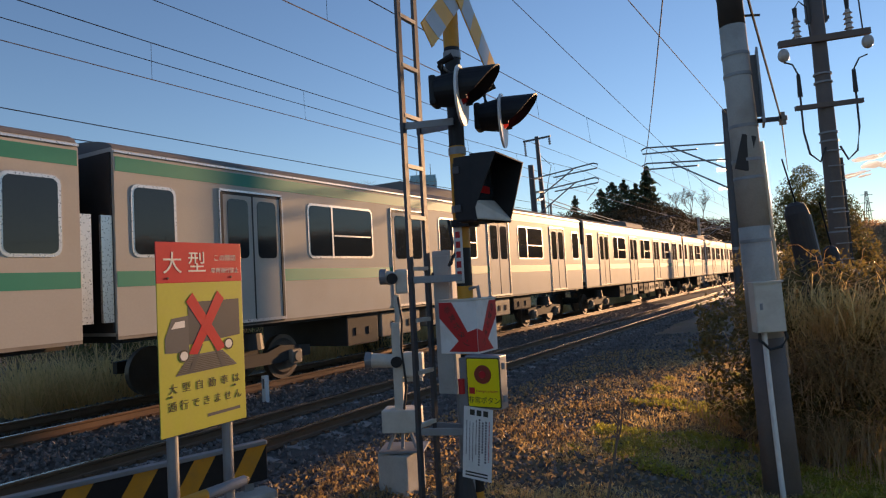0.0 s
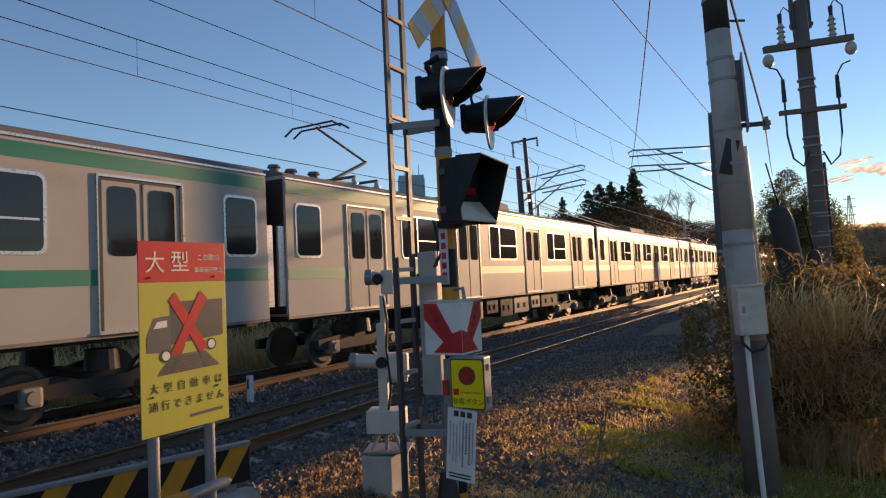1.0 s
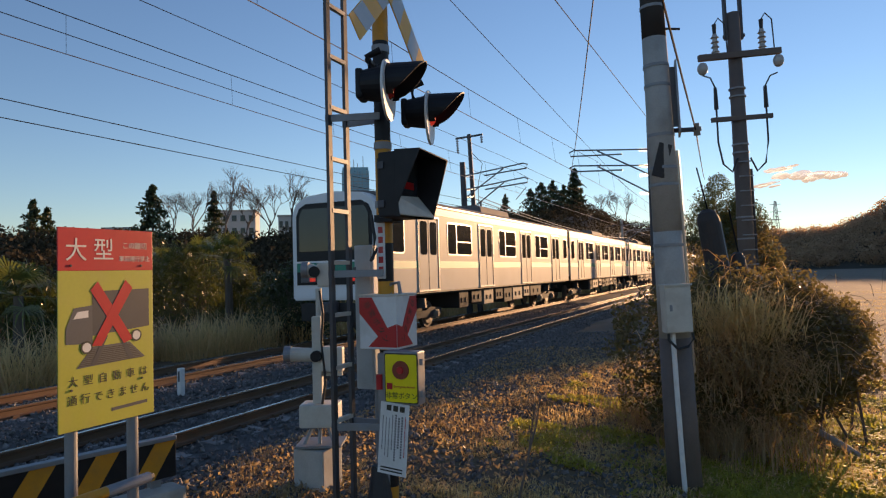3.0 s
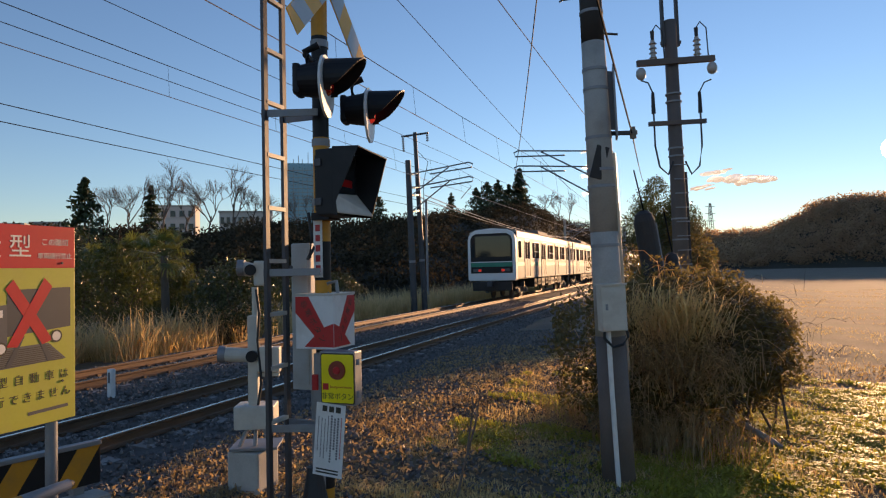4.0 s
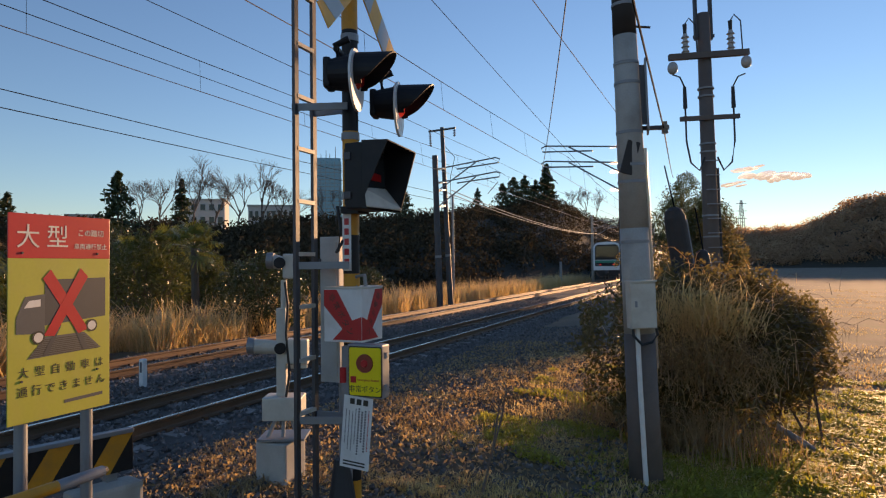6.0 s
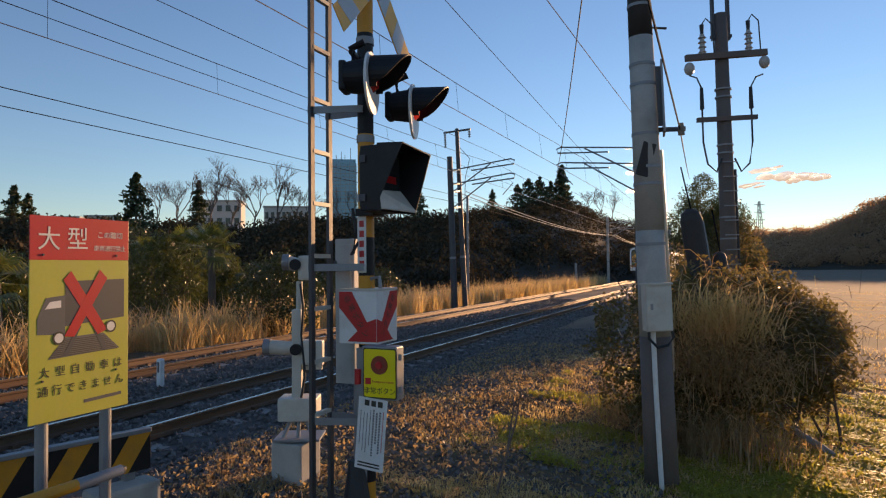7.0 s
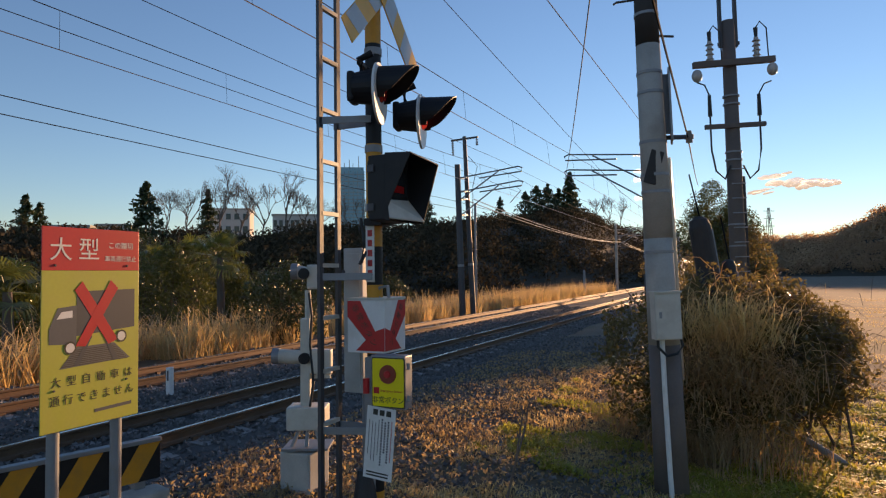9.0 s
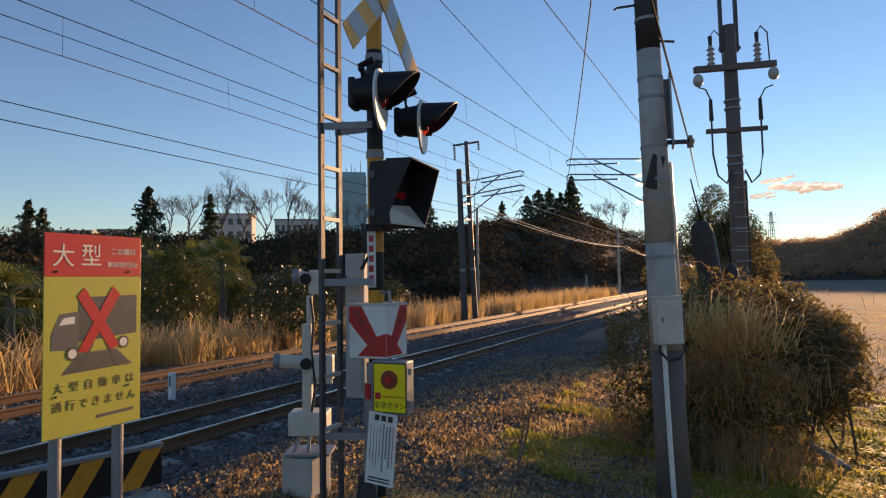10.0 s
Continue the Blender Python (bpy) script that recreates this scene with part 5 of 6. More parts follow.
def make_bush(x, y, lobes, n, leaf, width, mt, label, seed, category="bush", stems=14, r0=0.02, droop=0.0):
    rng = np.random.default_rng(seed)
    q, s = frame_of((x, y))
    g = ground_z(q, s)
    t = thing("bush", label, category, Matrix.Translation((x, y, g)))
    child("stem", stems_mesh("stem", M["bark"], (0, 0, -0.1), lobes, stems, r0, rng), t)
    child("foliage", leaf_mesh("foliage", lumps(rng, n, lobes), leaf, width, M[mt], rng, droop), t)
    return t


# evergreen thicket beside the concrete pole
make_bush(3.75, 8.3, [((0, 0, 0.9), (1.0, 0.8, 0.95)), ((-1.15, -0.1, 1.2), (0.65, 0.6, 0.9)), ((-0.9, -0.3, 0.6), (0.55, 0.5, 0.6)), ((0.5, 0.2, 1.5), (0.9, 0.8, 0.7)), ((-0.4, 0.1, 1.5), (0.8, 0.7, 0.8)), ((-0.3, -0.4, 0.6), (0.8, 0.5, 0.6))], 24000, 0.072, 0.034, "leaf", "dense dark evergreen bush with glossy small leaves", 1)
make_bush(4.72, 8.7, [((0, 0, 1.2), (0.85, 0.9, 0.75)), ((0.3, 0, 0.95), (0.65, 0.8, 0.5)), ((-0.3, 0.3, 1.6), (0.7, 0.7, 0.55)), ((0.55, 0.2, 1.35), (0.45, 0.5, 0.45)), ((-0.1, -0.1, 0.55), (0.6, 0.6, 0.5))], 15000, 0.08, 0.036, "leaf", "spreading evergreen bush with shiny dark leaves", 2)
make_bush(12.2, 28.2, [((-0.8, 0, 3.1), (1.2, 1.3, 2.4)), ((0.6, 0, 2.7), (1.3, 1.3, 2.5)), ((-0.3, 0.1, 4.9), (0.8, 0.9, 1.3)), ((1.1, 0, 1.6), (1.3, 1.3, 1.6))], 34000, 0.12, 0.04, "bamboo_leaf", "tall feathery yellow-green shrub behind the utility pole", 3, r0=0.04)
# hedge row added out of sight, to cast shade over the near track
for i, (q, s, h) in enumerate(((-0.3, 30.5, 4.6), (-0.9, 35, 4.9), (-0.6, 39.5, 5.0), (-1.0, 44, 5.2), (-1.2, 49, 5.2))):
    x, y, _ = tq(q, s)
    make_bush(x, y, [((0, 0, h * 0.5), (1.5, 2.4, h * 0.5)), ((0.5, 1.0, h * 0.4), (1.2, 1.5, h * 0.4)), ((0, -1.2, h * 0.45), (1.2, 1.4, h * 0.45))], 9000, 0.17, 0.07, "leaf", "unseen hedge bush added to shade the near track", 30 + i, r0=0.04)
make_bush(4.6, 11.0, [((0, 0, 1.2), (1.1, 0.8, 1.2)), ((-0.7, 0, 1.7), (0.6, 0.6, 0.9))], 11000, 0.06, 0.03, "leaf", "dark evergreen bush in the middle of a thicket", 4)


def make_withered(x, y, n, spread_x, h, label, seed, lean=0.7, mt="brown_leaf"):
    rng = np.random.default_rng(seed)
    q, s = frame_of((x, y))
    t = thing("withered_grass", label, "dry grass", Matrix.Translation((x, y, ground_z(q, s))))
    base = np.stack([rng.normal(0, spread_x, n), rng.normal(0, 0.3, n), np.full(n, -0.03)], 1)
    child("blade_tuft", blade_mesh("blades", base, h, 0.008, M[mt], rng, lean), t)
    k = n // 14
    base = np.stack([rng.normal(0, spread_x * 0.9, k), rng.normal(-0.1, 0.25, k), np.full(k, -0.03)], 1)
    child("stalk_tuft", blade_mesh("stalks", base, h * 0.6, 0.014, M["brown_leaf"], rng, 0.25), t)


make_withered(3.3, 7.7, 260, 0.28, 0.85, "clump of withered brown vines and grass", 11, 1.1)
make_withered(2.9, 7.6, 480, 0.25, 0.7, "brown withered grass clump at the pole", 12, 1.0)
make_withered(3.75, 7.45, 240, 0.26, 0.6, "dead brown stalks under the bush", 13, 0.9)
make_withered(2.45, 8.6, 300, 0.25, 0.6, "withered grass by the gravel verge", 14, 1.0)
make_withered(3.35, 7.3, 120, 0.32, 0.75, "upright dead canes in front of the bush", 15, 0.35)


def make_twigs(x, y, z, n, radii, label, seed, mt):
    """Tangle of thin bent dry twigs through a bush."""
    r = random.Random(seed)
    bm = bmesh.new()
    for _ in range(n):
        a = Vector((r.gauss(0, radii[0]), r.gauss(0, radii[1]), r.gauss(0, radii[2])))
        d = Vector((r.gauss(0, 1), r.gauss(0, 1), r.gauss(0.2, 0.7))).normalized() * r.uniform(0.15, 0.4)
        tube(bm, [a, a + d * 0.5 + Vector((0, 0, 0.03)), a + d - Vector((0, 0, 0.08))], [0.0035, 0.003, 0.0015], 3)
    ob = solid("dry_twigs", bm, M[mt], label, "twigs", Matrix.Translation((x, y, z)), kind="stuff")
    return ob


make_twigs(3.4, 7.65, 0.65, 1100, (0.42, 0.2, 0.42), "tangle of thin dry twigs in the bush", 91, "reed")
make_twigs(4.7, 8.2, 0.55, 450, (0.5, 0.25, 0.4), "thin bare twigs sticking out of the bush", 92, "twig")


def make_vine_cap(x, y, z, n, sx, h, label, seed, mt):
    """Dry vines that hang over the top of a bush."""
    rng = np.random.default_rng(seed)
    base = np.stack([rng.normal(0, sx, n), rng.normal(0, 0.22, n), rng.normal(0, 0.12, n)], 1)
    me = blade_mesh("vines", base, h, 0.012, M[mt], rng, 1.6)
    ob = new("dry_vines", me)
    ob.matrix_world = Matrix.Translation((x, y, z))
    tagged(ob, label, "vine", kind="stuff")


make_vine_cap(3.45, 7.75, 0.95, 900, 0.28, 0.5, "golden dry vines hanging over the bush", 71, "dry_grass")
make_vine_cap(3.2, 7.6, 0.45, 600, 0.30, 0.5, "withered brown vines hanging down the bush", 72, "brown_leaf")
make_vine_cap(3.6, 7.6, 0.3, 400, 0.30, 0.5, "withered brown vines low on the bush", 73, "brown_leaf")


def leaf_litter(name, n, box_q, box_s, size, mt, label, seed):
    rng = np.random.default_rng(seed)
    q = box_q[0] + (box_q[1] - box_q[0]) * rng.random(n)
    s = box_s[0] + (box_s[1] - box_s[0]) * rng.random(n) ** 1.5
    c = np.stack([q, s, np.array([ground_z(a, b) for a, b in zip(q, s)]) + rng.uniform(0.01, 0.05, n)], 1)
    me = leaf_mesh(name, c, size, size * 0.5, M[mt], rng)
    ob = new(name, me)
    ob.matrix_world = TR
    tagged(ob, label, "leaf litter", kind="stuff")


leaf_litter("leaf_litter", 16000, (-4.9, -0.8), (1.5, 15), 0.055, "brown_leaf", "fallen brown leaves among stones on the verge", 81)
leaf_litter("field_litter", 14000, (-0.8, 8), (4, 18), 0.06, "brown_leaf", "dead leaves and clods on the field edge", 82)


def make_fallen_branch():
    q, s = frame_of((4.65, 8.2))
    g = ground_z(q, s)
    bm = tube(bmesh.new(), [(4.45, 8.75, g + 0.22), (4.62, 8.3, g + 0.16), (4.72, 7.9, g + 0.06), (4.78, 7.6, g - 0.02)], [0.03, 0.04, 0.045, 0.035], 8)
    tube(bm, [(4.7, 7.95, g + 0.07), (4.66, 7.7, g + 0.04)], [0.03, 0.015], 6)
    solid("fallen_branch", bm, M["concrete"], "pale bare branch lying on the grass", "branch")


make_fallen_branch()


def grass_field(name, n, box_q, box_s, h, w, mt, label, seed, power=1.4, keep=-0.05, lean=0.9, freq=0.9):
    rng = np.random.default_rng(seed)
    pts, hs = [], []
    while len(pts) < n:
        q = rng.uniform(*box_q)
        s = box_s[0] + (box_s[1] - box_s[0]) * rng.random() ** power
        if noise.noise(Vector((q * freq, s * freq, seed))) > keep:
            pts.append((q, s, ground_z(q, s) - 0.01))
            hs.append(h * (1.0 + 0.55 * noise.noise(Vector((q * freq * 2.3, s * freq * 2.3, seed + 9)))))
    ob = new(name, blade_mesh(name, np.array(pts), np.array(hs), w, M[mt], rng, lean))
    ob.matrix_world = TR
    tagged(ob, label, "grass", kind="stuff")


grass_field("dry_grass", 26000, (-2.7, 1.8), (5.0, 16), 0.08, 0.010, "dry_grass", "short dry winter grass on the verge", 21)
grass_field("straw_litter", 24000, (-3.9, 1.2), (2.5, 14), 0.06, 0.013, "dry_grass", "dead straw and leaf litter among the stones", 22, 1.4, 0.0, 2.6)
grass_field("green_weeds", 30000, (-1.6, 6.0), (4.0, 13), 0.05, 0.026, "green_grass", "low green weeds on the field edge", 23, 1.2, -0.02, 1.4, 0.7)
grass_field("clover_patches", 56000, (-0.4, 5.5), (6.0, 15), 0.10, 0.03, "green_grass", "low bright green weeds in the sun at the field edge", 27, 1.1, -0.12, 1.6, 0.9)
grass_field("verge_turf", 26000, (-2.7, 0.6), (6.5, 13), 0.085, 0.02, "green_grass", "yellow-green turf on the sunlit verge", 28, 1.1, 0.05, 1.3, 1.1)
grass_field("field_stubble", 30000, (1.0, 40), (8, 70), 0.10, 0.02, "dry_grass", "thin dry stubble on the open field", 24, 1.5, 0.0, 1.0, 0.35)
grass_field("verge_weeds", 3500, (-4.8, -2.6), (1.5, 9), 0.10, 0.014, "brown_leaf", "withered weeds growing from the ballast shoulder", 25, 1.2, 0.1, 1.2)

grass_field("reed_bed", 24000, (-16.0, -12.7), (-4, 75), 1.25, 0.024, "reed", "tall dry golden reeds beyond the far track", 26, 1.5, -0.02, 0.9, 0.8)


def make_stalk(x, y, h, label, lean):
    q, s = frame_of((x, y))
    g = ground_z(q, s)
    t = thing("dead_stalk", label, "dead stalk", Matrix.Translation((x, y, g)) @ pose(0, 0, 0, 0, lean, 0))
    part("stem", tube(bmesh.new(), [(0, 0, -0.05), (0.02, 0, h * 0.5), (0.0, 0.02, h)], [0.012, 0.01, 0.006], 6), M["twig"], t)
    for k in range(7):
        bm = bmesh.new()
        tube(bm, [(0, 0, h * (0.72 + 0.04 * k)), (rnd.uniform(-0.08, 0.08), rnd.uniform(-0.08, 0.08), h * (0.80 + 0.04 * k))], 0.005, 4)
        part("side_twig", bm, M["twig"], t)


make_stalk(0.52, 5.6, 0.85, "thin dead plant stalk standing on the verge", 12)
make_stalk(0.75, 6.8, 0.7, "thin dry stalk on the gravel verge", 14)
x, y, z = tq(-12.4, 44, 0)
make_stalk(x, y, 3.4, "tall dead stalk leaning over the far track", 8)


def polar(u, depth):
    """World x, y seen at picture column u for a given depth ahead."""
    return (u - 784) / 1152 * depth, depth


# shrubs behind the reeds; those in shade_leaf carry their shade in the colour
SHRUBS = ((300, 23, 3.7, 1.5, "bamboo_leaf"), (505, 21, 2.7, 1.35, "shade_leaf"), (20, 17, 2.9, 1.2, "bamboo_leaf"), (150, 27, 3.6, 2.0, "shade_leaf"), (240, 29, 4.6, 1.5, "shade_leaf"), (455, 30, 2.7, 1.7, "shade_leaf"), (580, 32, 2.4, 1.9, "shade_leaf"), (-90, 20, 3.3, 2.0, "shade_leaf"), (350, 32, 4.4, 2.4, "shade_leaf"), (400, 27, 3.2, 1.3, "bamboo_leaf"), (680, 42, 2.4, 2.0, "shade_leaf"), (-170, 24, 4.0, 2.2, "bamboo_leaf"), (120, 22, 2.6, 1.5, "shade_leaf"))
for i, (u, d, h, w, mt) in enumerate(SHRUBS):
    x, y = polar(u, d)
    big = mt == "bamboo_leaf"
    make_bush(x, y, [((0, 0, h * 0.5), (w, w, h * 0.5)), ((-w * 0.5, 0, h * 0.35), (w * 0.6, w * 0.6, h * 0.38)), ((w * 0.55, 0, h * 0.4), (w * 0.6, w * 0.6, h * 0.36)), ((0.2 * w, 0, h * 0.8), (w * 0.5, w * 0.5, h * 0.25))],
              7000, 0.26 if big else 0.13, 0.035 if big else 0.055, mt, "sunlit shrub with long drooping leaves behind the reeds" if big else "green shrub darkened as if shaded behind the reeds", 40 + i, stems=10, r0=0.03, droop=0.5 if big else 0)


def make_palm(x, y, h, fans, size, seed):
    """Fan palm: shaggy trunk, and fans of narrow drooping leaflets on long stalks."""
    r = random.Random(seed)
    q, s = frame_of((x, y))
    t = thing("fan_palm", "fan palm with sunlit drooping fronds above the shrubs", "palm", Matrix.Translation((x, y, ground_z(q, s))), "fan palms")
    part("trunk", tube(bmesh.new(), [(0, 0, -0.3), (0.05, 0, h * 0.5), (0, 0.03, h)], [0.12, 0.13, 0.10], 10), M["bark"], t)
    for k in range(fans):
        az, el = r.uniform(0, 6.283), radians(r.uniform(-35, 70))
        way = Vector((math.cos(az) * math.cos(el), math.sin(az) * math.cos(el), math.sin(el)))
        hub = Vector((0, 0, h)) + way * size * 0.8
        frond = part("frond", tube(bmesh.new(), [(0, 0, h), hub], [0.018, 0.010], 5), M["palm_leaf"], t)
        side = way.cross(Vector((0, 0, 1))).normalized()
        up = side.cross(way)
        bm = bmesh.new()
        for n in range(17):
            a = radians(-115 + 230 * n / 16)
            d = (way * math.cos(a) + side * math.sin(a)).normalized()
            ln = size * r.uniform(0.75, 1.0) * (0.75 + 0.25 * math.cos(a))
            e = d.cross(up).normalized() * 0.022
            mid = hub + d * ln * 0.6
            tip = hub + d * ln * 0.9 - Vector((0, 0, ln * r.uniform(0.2, 0.45)))
            v = [bm.verts.new(c) for c in (hub - e * 0.4, hub + e * 0.4, mid + e, mid - e, tip)]
            bm.faces.new(v[:4]), bm.faces.new((v[3], v[2], v[4]))
        part("fan_blade", bm, M["palm_leaf"], frond)


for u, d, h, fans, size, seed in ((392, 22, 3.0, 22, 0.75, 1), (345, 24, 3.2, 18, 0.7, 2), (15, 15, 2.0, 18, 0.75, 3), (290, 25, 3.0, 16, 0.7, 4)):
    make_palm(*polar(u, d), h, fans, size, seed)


# wooded hills
def hill(name, stops, label, soil, crown, n, clump, seed, front=0.55, seg=60):
    """Ridge given by azimuth, distance and height; its face is covered with tree crowns."""
    def at(a):
        for p0, p1 in zip(stops, stops[1:]):
            if p0[0] <= a <= p1[0]:
                f = (a - p0[0]) / (p1[0] - p0[0])
                f = f * f * (3 - 2 * f)
                return p0[1] + (p1[1] - p0[1]) * f, p0[2] + (p1[2] - p0[2]) * f
    a0, a1 = stops[0][0], stops[-1][0]
    prof = ((front, -1.2), (front + (1 - front) * 0.3, 0.35), (front + (1 - front) * 0.65, 0.75), (1.0, 0.97), (1.15, 0.8), (1.5, -1.2))

    def surf(a, k):
        dist, hh = at(a)
        f, hf = k
        w = noise.noise(Vector((a * 0.21, f * 3, seed))) * 0.09
        return Vector((math.sin(radians(a)) * dist * f, math.cos(radians(a)) * dist * f, hf if hf < 0 else hh * (hf + w * min(1, hf * 2))))
    bm = bmesh.new()
    rows = [[bm.verts.new(surf(a0 + (a1 - a0) * i / seg, k)) for k in prof] for i in range(seg + 1)]
    for r0, r1 in zip(rows, rows[1:]):
        for i in range(len(prof) - 1):
            bm.faces.new((r0[i], r1[i], r1[i + 1], r0[i + 1]))
    solid(name, bm, M[soil], label, "hill", kind="structure", smooth=True)
    rng = np.random.default_rng(seed)
    pts = []
    for _ in range(n):
        a, u = rng.uniform(a0, a1), rng.uniform(0.06, 1.0) * 3.2
        i = min(int(u), 3)
        p = surf(a, prof[i]).lerp(surf(a, prof[i + 1]), u - i)
        size = clump * rng.uniform(0.6, 1.4)
        m = 60
        d = rng.normal(size=(m, 3))
        d /= np.linalg.norm(d, axis=1)[:, None]
        d[:, 2] *= 0.85
        pts.append(np.array(p) + np.array([0, 0, size * 0.4]) + d * size * rng.uniform(0.5, 1.0, m)[:, None])
    me = leaf_mesh(name + "_wood", np.concatenate(pts), clump * 0.34, clump * 0.16, M[crown], rng)
    tagged(new("far_wood", me), "dark winter wood on a hillside", "wood", kind="stuff")
    return surf


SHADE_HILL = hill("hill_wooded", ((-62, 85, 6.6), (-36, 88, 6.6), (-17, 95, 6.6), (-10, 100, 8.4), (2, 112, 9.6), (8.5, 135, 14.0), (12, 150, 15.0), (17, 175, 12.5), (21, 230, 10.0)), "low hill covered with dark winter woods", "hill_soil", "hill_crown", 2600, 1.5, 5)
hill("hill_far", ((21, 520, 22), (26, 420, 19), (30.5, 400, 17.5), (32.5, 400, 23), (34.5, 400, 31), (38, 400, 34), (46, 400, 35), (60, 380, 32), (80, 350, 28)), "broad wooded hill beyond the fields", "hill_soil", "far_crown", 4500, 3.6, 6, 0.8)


def make_conifer(x, y, z, h, w, seed):
    rng = np.random.default_rng(seed)
    t = thing("conifer", "tall dark pointed conifer on the hill", "tree", Matrix.Translation((x, y, z)), "conifers")
    child("trunk", link_mesh("trunk", tube(bmesh.new(), [(0, 0, -1), (0.05, 0, h * 0.5), (0, 0, h * 0.97)], [h * 0.02, h * 0.014, 0.03], 8), M["bark"]), t)
    pts = []
    tiers = int(h * 2.2)
    for k in range(tiers):
        f = (k + rng.random() * 0.6) / tiers
        zz = h * (0.16 + 0.84 * f)
        rr = w * (1 - f) ** 0.8 * rng.uniform(0.7, 1.1) + 0.08
        for b in range(7):
            a = rng.uniform(0, 6.283)
            m = 16
            r = rr * rng.uniform(0.15, 1.0, m) * rng.uniform(0.7, 1.15)
            pts.append(np.stack([np.cos(a) * r + rng.normal(0, 0.12 * rr, m), np.sin(a) * r + rng.normal(0, 0.12 * rr, m), zz - r * 0.25 + rng.normal(0, 0.12, m)], 1))
    child("crown", leaf_mesh("crown", np.concatenate(pts), h * 0.07, h * 0.03, M["needle"], rng, 0.4), t)


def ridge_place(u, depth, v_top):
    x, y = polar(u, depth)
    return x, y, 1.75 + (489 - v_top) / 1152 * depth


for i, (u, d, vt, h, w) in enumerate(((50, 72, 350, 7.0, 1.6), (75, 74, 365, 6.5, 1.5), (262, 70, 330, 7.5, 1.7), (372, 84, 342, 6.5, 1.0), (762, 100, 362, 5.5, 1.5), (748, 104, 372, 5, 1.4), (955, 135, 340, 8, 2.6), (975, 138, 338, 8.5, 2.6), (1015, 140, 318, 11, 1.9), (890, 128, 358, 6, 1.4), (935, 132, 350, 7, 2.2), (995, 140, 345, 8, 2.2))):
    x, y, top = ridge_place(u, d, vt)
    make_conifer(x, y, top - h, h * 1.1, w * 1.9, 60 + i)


def bare_mesh(seed, h, spread_a):
    """Trunk and branch meshes of a leafless tree."""
    r = random.Random(seed)
    trunk, twigs = bmesh.new(), bmesh.new()

    def grow(p, d, ln, rad, depth):
        end = p + d * ln + Vector((r.uniform(-1, 1), r.uniform(-1, 1), 0)) * ln * 0.06
        mid = p.lerp(end, 0.5) + Vector((r.uniform(-1, 1), r.uniform(-1, 1), 0)) * ln * 0.05
        tube(trunk if depth < 2 else twigs, [p, mid, end], [rad, rad * 0.85, rad * 0.65], 6 if depth < 2 else 3)
        if depth == 6:
            return
        for k in range(3 if depth < 5 else 2):
            a = Vector((r.gauss(0, 1), r.gauss(0, 1), r.gauss(0.25, 0.5))).normalized()
            nd = (d + a * spread_a).normalized()
            grow(p.lerp(end, r.uniform(0.65, 1.0)), nd, ln * r.uniform(0.6, 0.82), rad * 0.66, depth + 1)
    grow(Vector((0, 0, -0.5)), Vector((0, 0, 1)), h * 0.30, h * 0.011, 0)
    return link_mesh("trunk", trunk, M["twig"]), link_mesh("branches", twigs, M["twig"])


BARE = [bare_mesh(s, 8.0, a) for s, a in ((1, 0.55), (2, 0.6), (5, 0.5))]
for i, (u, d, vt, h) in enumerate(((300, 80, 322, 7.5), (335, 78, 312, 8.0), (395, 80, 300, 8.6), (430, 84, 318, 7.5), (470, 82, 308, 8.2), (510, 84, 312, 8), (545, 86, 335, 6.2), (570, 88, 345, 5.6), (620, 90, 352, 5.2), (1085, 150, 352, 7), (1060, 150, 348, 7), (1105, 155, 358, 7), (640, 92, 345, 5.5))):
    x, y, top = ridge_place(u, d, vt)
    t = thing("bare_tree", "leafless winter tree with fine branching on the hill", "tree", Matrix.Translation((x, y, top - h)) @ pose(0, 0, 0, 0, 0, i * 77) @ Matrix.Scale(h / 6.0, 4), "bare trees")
    tr, br = BARE[i % 3]
    child("trunk", tr, t)
    child("branchwork", br, t)


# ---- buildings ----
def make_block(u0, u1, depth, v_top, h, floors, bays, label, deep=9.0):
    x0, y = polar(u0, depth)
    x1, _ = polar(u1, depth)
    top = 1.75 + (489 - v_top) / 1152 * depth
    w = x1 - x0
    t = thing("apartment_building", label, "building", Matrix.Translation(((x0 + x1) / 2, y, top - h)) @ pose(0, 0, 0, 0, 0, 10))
    part("wall", B((0, deep / 2, h / 2), (w, deep, h)), M["facade"], t)
    part("roof", B((0, deep / 2, h + 0.15), (w + 0.4, deep + 0.4, 0.3)), M["concrete"], t)
    for f in range(floors):
        z = h - (f + 0.55) * 2.9
        for b in range(bays):
            x = -w / 2 + (b + 0.5) * w / bays
            wi = part("window", B((x, -0.02, z), (w / bays * 0.55, 0.1, 1.3)), M["window_dark"], t)
            part("sill", B((x, -0.1, z - 0.72), (w / bays * 0.62, 0.16, 0.1)), M["concrete"], wi)


make_block(372, 445, 150, 369, 12, 4, 5, "pale apartment building half hidden behind bare trees")
make_block(488, 575, 130, 381, 6, 2, 9, "long low pale building on the hill")
make_block(95, 160, 110, 396, 5, 1, 4, "low flat roofed house on the hill")
make_block(178, 228, 105, 395, 5, 1, 3, "low pale house on the hill")


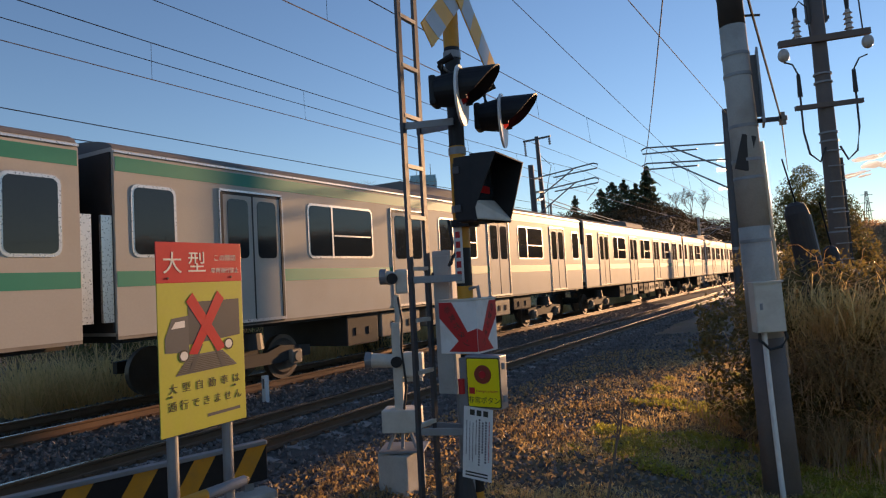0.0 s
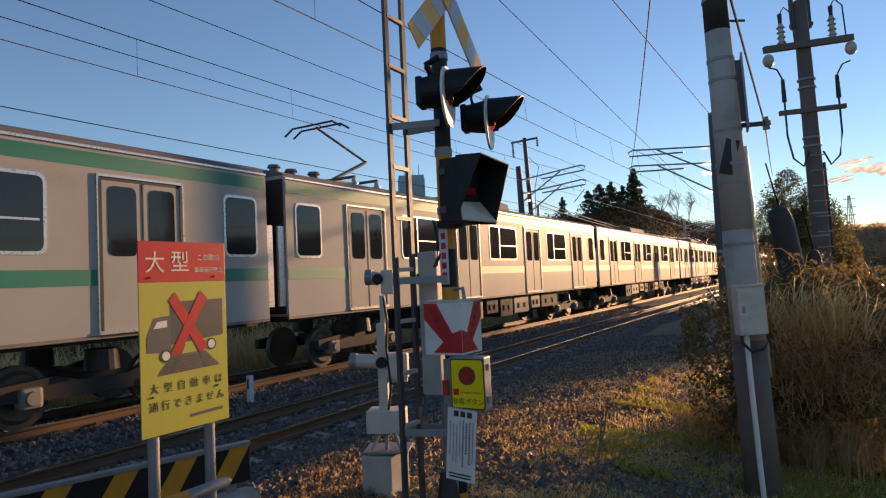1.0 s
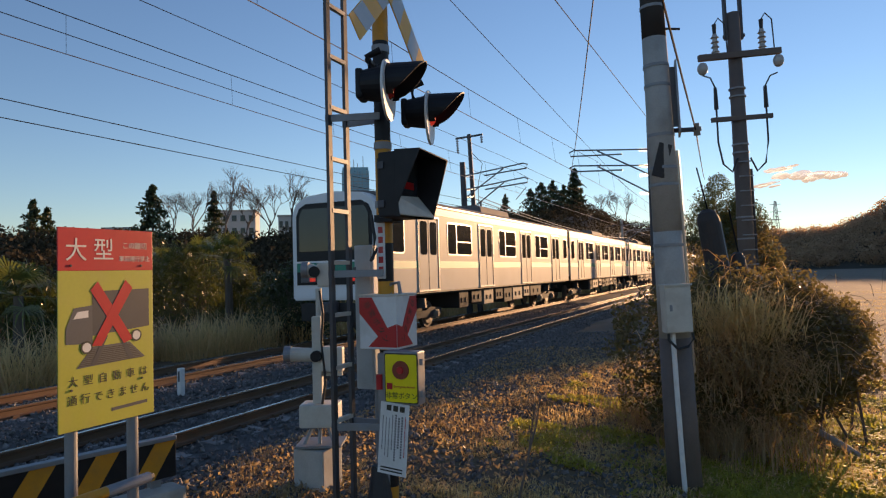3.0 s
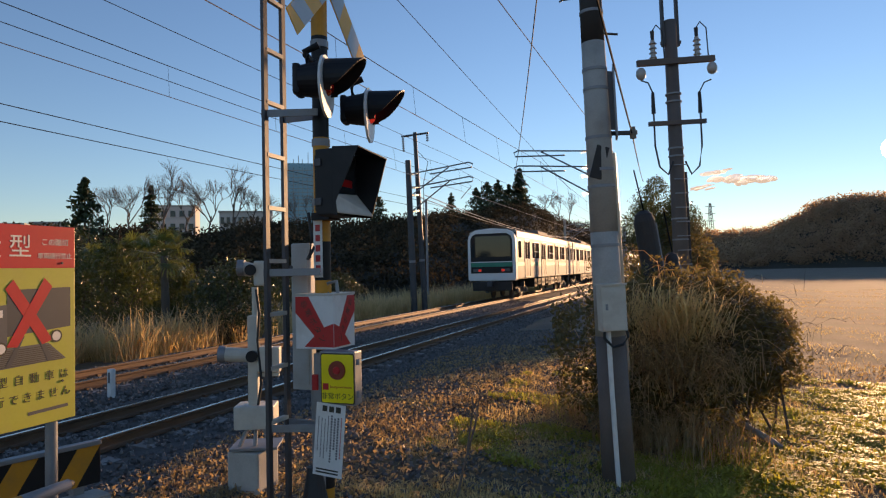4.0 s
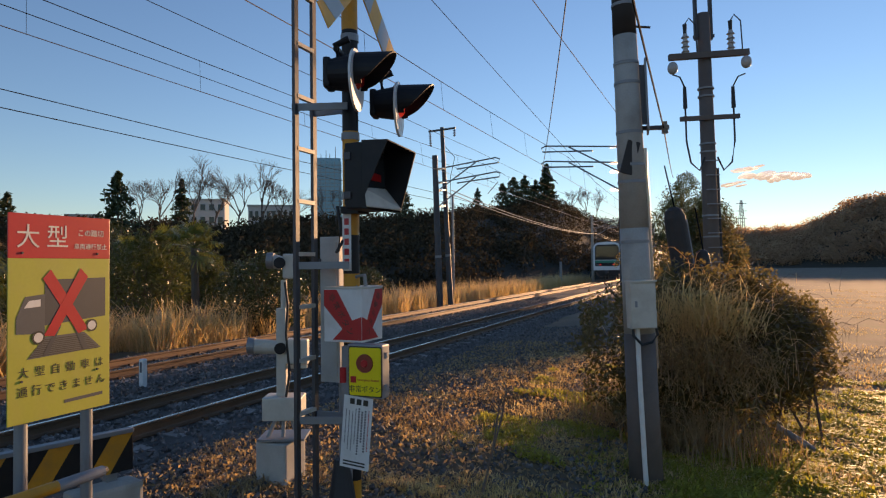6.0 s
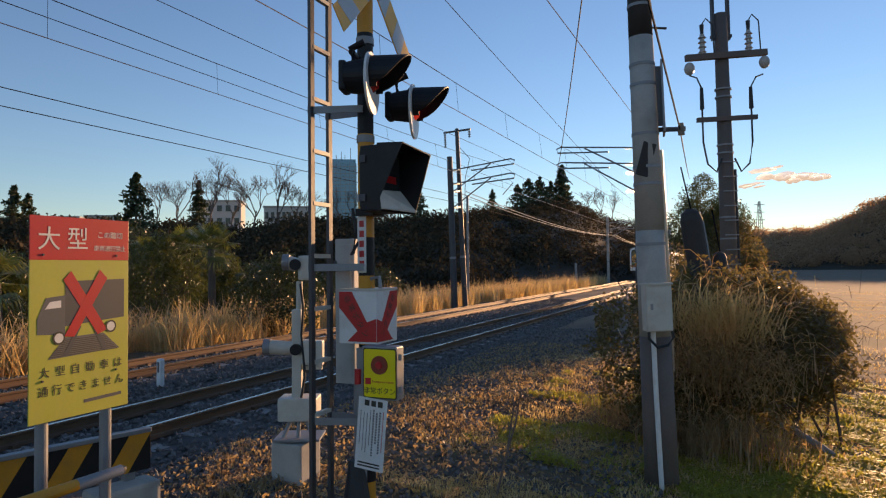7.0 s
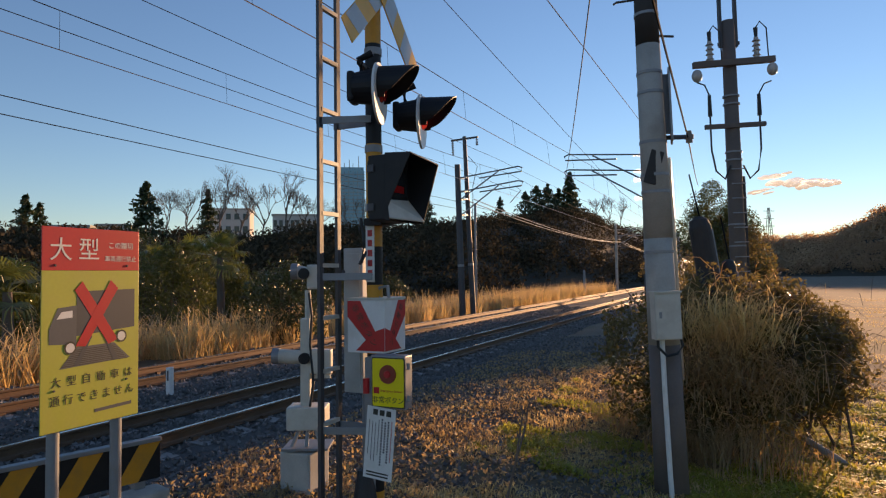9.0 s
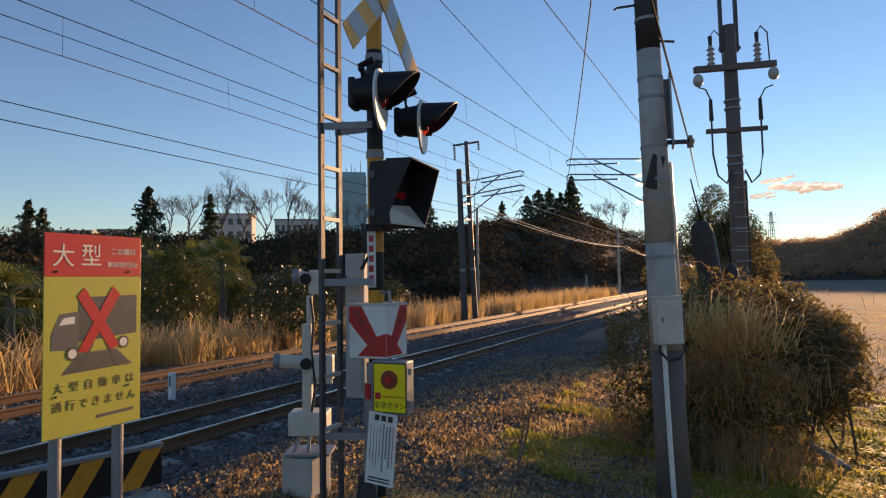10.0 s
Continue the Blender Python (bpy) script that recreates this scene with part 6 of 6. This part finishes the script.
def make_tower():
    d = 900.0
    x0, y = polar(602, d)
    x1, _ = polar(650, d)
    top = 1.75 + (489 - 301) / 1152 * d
    w = x1 - x0
    t = thing("glass_tower", "tall blue glass office tower far away", "tower", Matrix.Translation(((x0 + x1) / 2, y, 0)) @ pose(0, 0, 0, 0, 0, 8))
    part("shaft", B((0, 15, top / 2 - 1), (w, 30, top)), M["facade_glass"], t)
    part("crown", B((0, 15, top + 1), (w - 2, 28, 6)), M["facade_glass"], t)
    for k in range(14):
        part("floor_line", B((0, -0.1, top - 6 - 5 * k), (w + 0.3, 0.6, 0.9)), M["galv"], t)
    for k in range(6):
        part("mullion", B((-w / 2 + (k + 0.5) * w / 6, -0.3, top - 40), (0.7, 0.6, 78)), M["galv"], t)
    for k in (-9, -2, 3, 11):
        part("antenna", C((k, 15, top + 3), (k, 15, top + 12 + (k % 3) * 5), 0.6, 0.4, 6), M["galv"], t)


make_tower()


def make_pylon():
    d = 600.0
    x, y = polar(1367, d)
    t = thing("power_pylon", "distant steel lattice power pylon", "pylon", Matrix.Translation((x, y, 5)))
    for sx in (-1, 1):
        for sy in (-1, 1):
            part("leg", tube(bmesh.new(), [(sx * 4, sy * 4, 0), (sx * 0.6, sy * 0.6, 55)], 0.3, 4), M["dark_steel"], t)
    for k in range(8):
        z = 6 * k
        w = 4 - 3.4 * z / 55
        part("lattice", tube(tube(bmesh.new(), [(-w, -w, z), (w * 0.9, -w * 0.9, z + 6)], 0.18, 4), [(w, -w, z), (-w * 0.9, -w * 0.9, z + 6)], 0.18, 4), M["dark_steel"], t)
    for z in (38, 45, 52):
        part("crossarm", tube(bmesh.new(), [(-5, 0, z), (5, 0, z)], 0.25, 4), M["dark_steel"], t)


make_pylon()


def make_sky_things():
    """The low sun itself and a small cloud that glows as if sunlit, far behind everything."""
    a, e, d = radians(39.4), radians(8.1), 4300.0
    bm = bmesh.new()
    bmesh.ops.create_icosphere(bm, subdivisions=4, radius=d * math.tan(radians(0.8)), matrix=Matrix.Translation((math.sin(a) * math.cos(e) * d, math.cos(a) * math.cos(e) * d, math.sin(e) * d)))
    solid("backdrop_sun", bm, mat("sun_surface", (1, 0.9, 0.7), 1, 0, 0, glow=(1.0, 0.88, 0.62, 40.0)), "low glowing sun above the hill", "sun", kind="structure", smooth=True)
    r = random.Random(9)
    for u, v, w, label in ((1440, 333, 90, "small cloud glowing as if sunlit low in the sky"), (1372, 322, 40, "wisp of pale cloud"), (1352, 348, 26, "wisp of pale cloud")):
        x, y = polar(u, 3600)
        bm = bmesh.new()
        for k in range(16):
            m = Matrix.Translation((r.gauss(0, w * 0.8), r.gauss(0, 30), r.gauss(0, w * 0.13))) @ Matrix.Diagonal((w * r.uniform(0.3, 0.7), 60, w * r.uniform(0.10, 0.2), 1))
            bmesh.ops.create_icosphere(bm, subdivisions=3, radius=1.0, matrix=m)
        for vt in bm.verts:
            vt.co += Vector(noise.noise_vector(vt.co * 0.03)) * w * 0.12
        c = solid("backdrop_cloud", bm, M["cloud"], label, "cloud", Matrix.Translation((x, y, 1.75 + (489 - v) / 1152 * 3600)), kind="structure", smooth=True)


# warm emission replaces the sunlight on the clouds
M["cloud"] = mat("glowing_cloud", (0.7, 0.7, 0.7), 1, 0, 0.1, 0.01, 0.05, glow=(1.0, 0.80, 0.58, 0.55))
make_sky_things()


def motions():
    for i, car in enumerate(CARS):
        walk(car, [(t, TR @ pose(FAR_Q, s + L_CAR * i, 0)) for t, s in TAIL])
    walk(ARM, [(t, TR @ Matrix.Translation(PIV) @ pose(0, 0, 0, a, 0, 0)) for t, a in ARM_TURN])


motions()
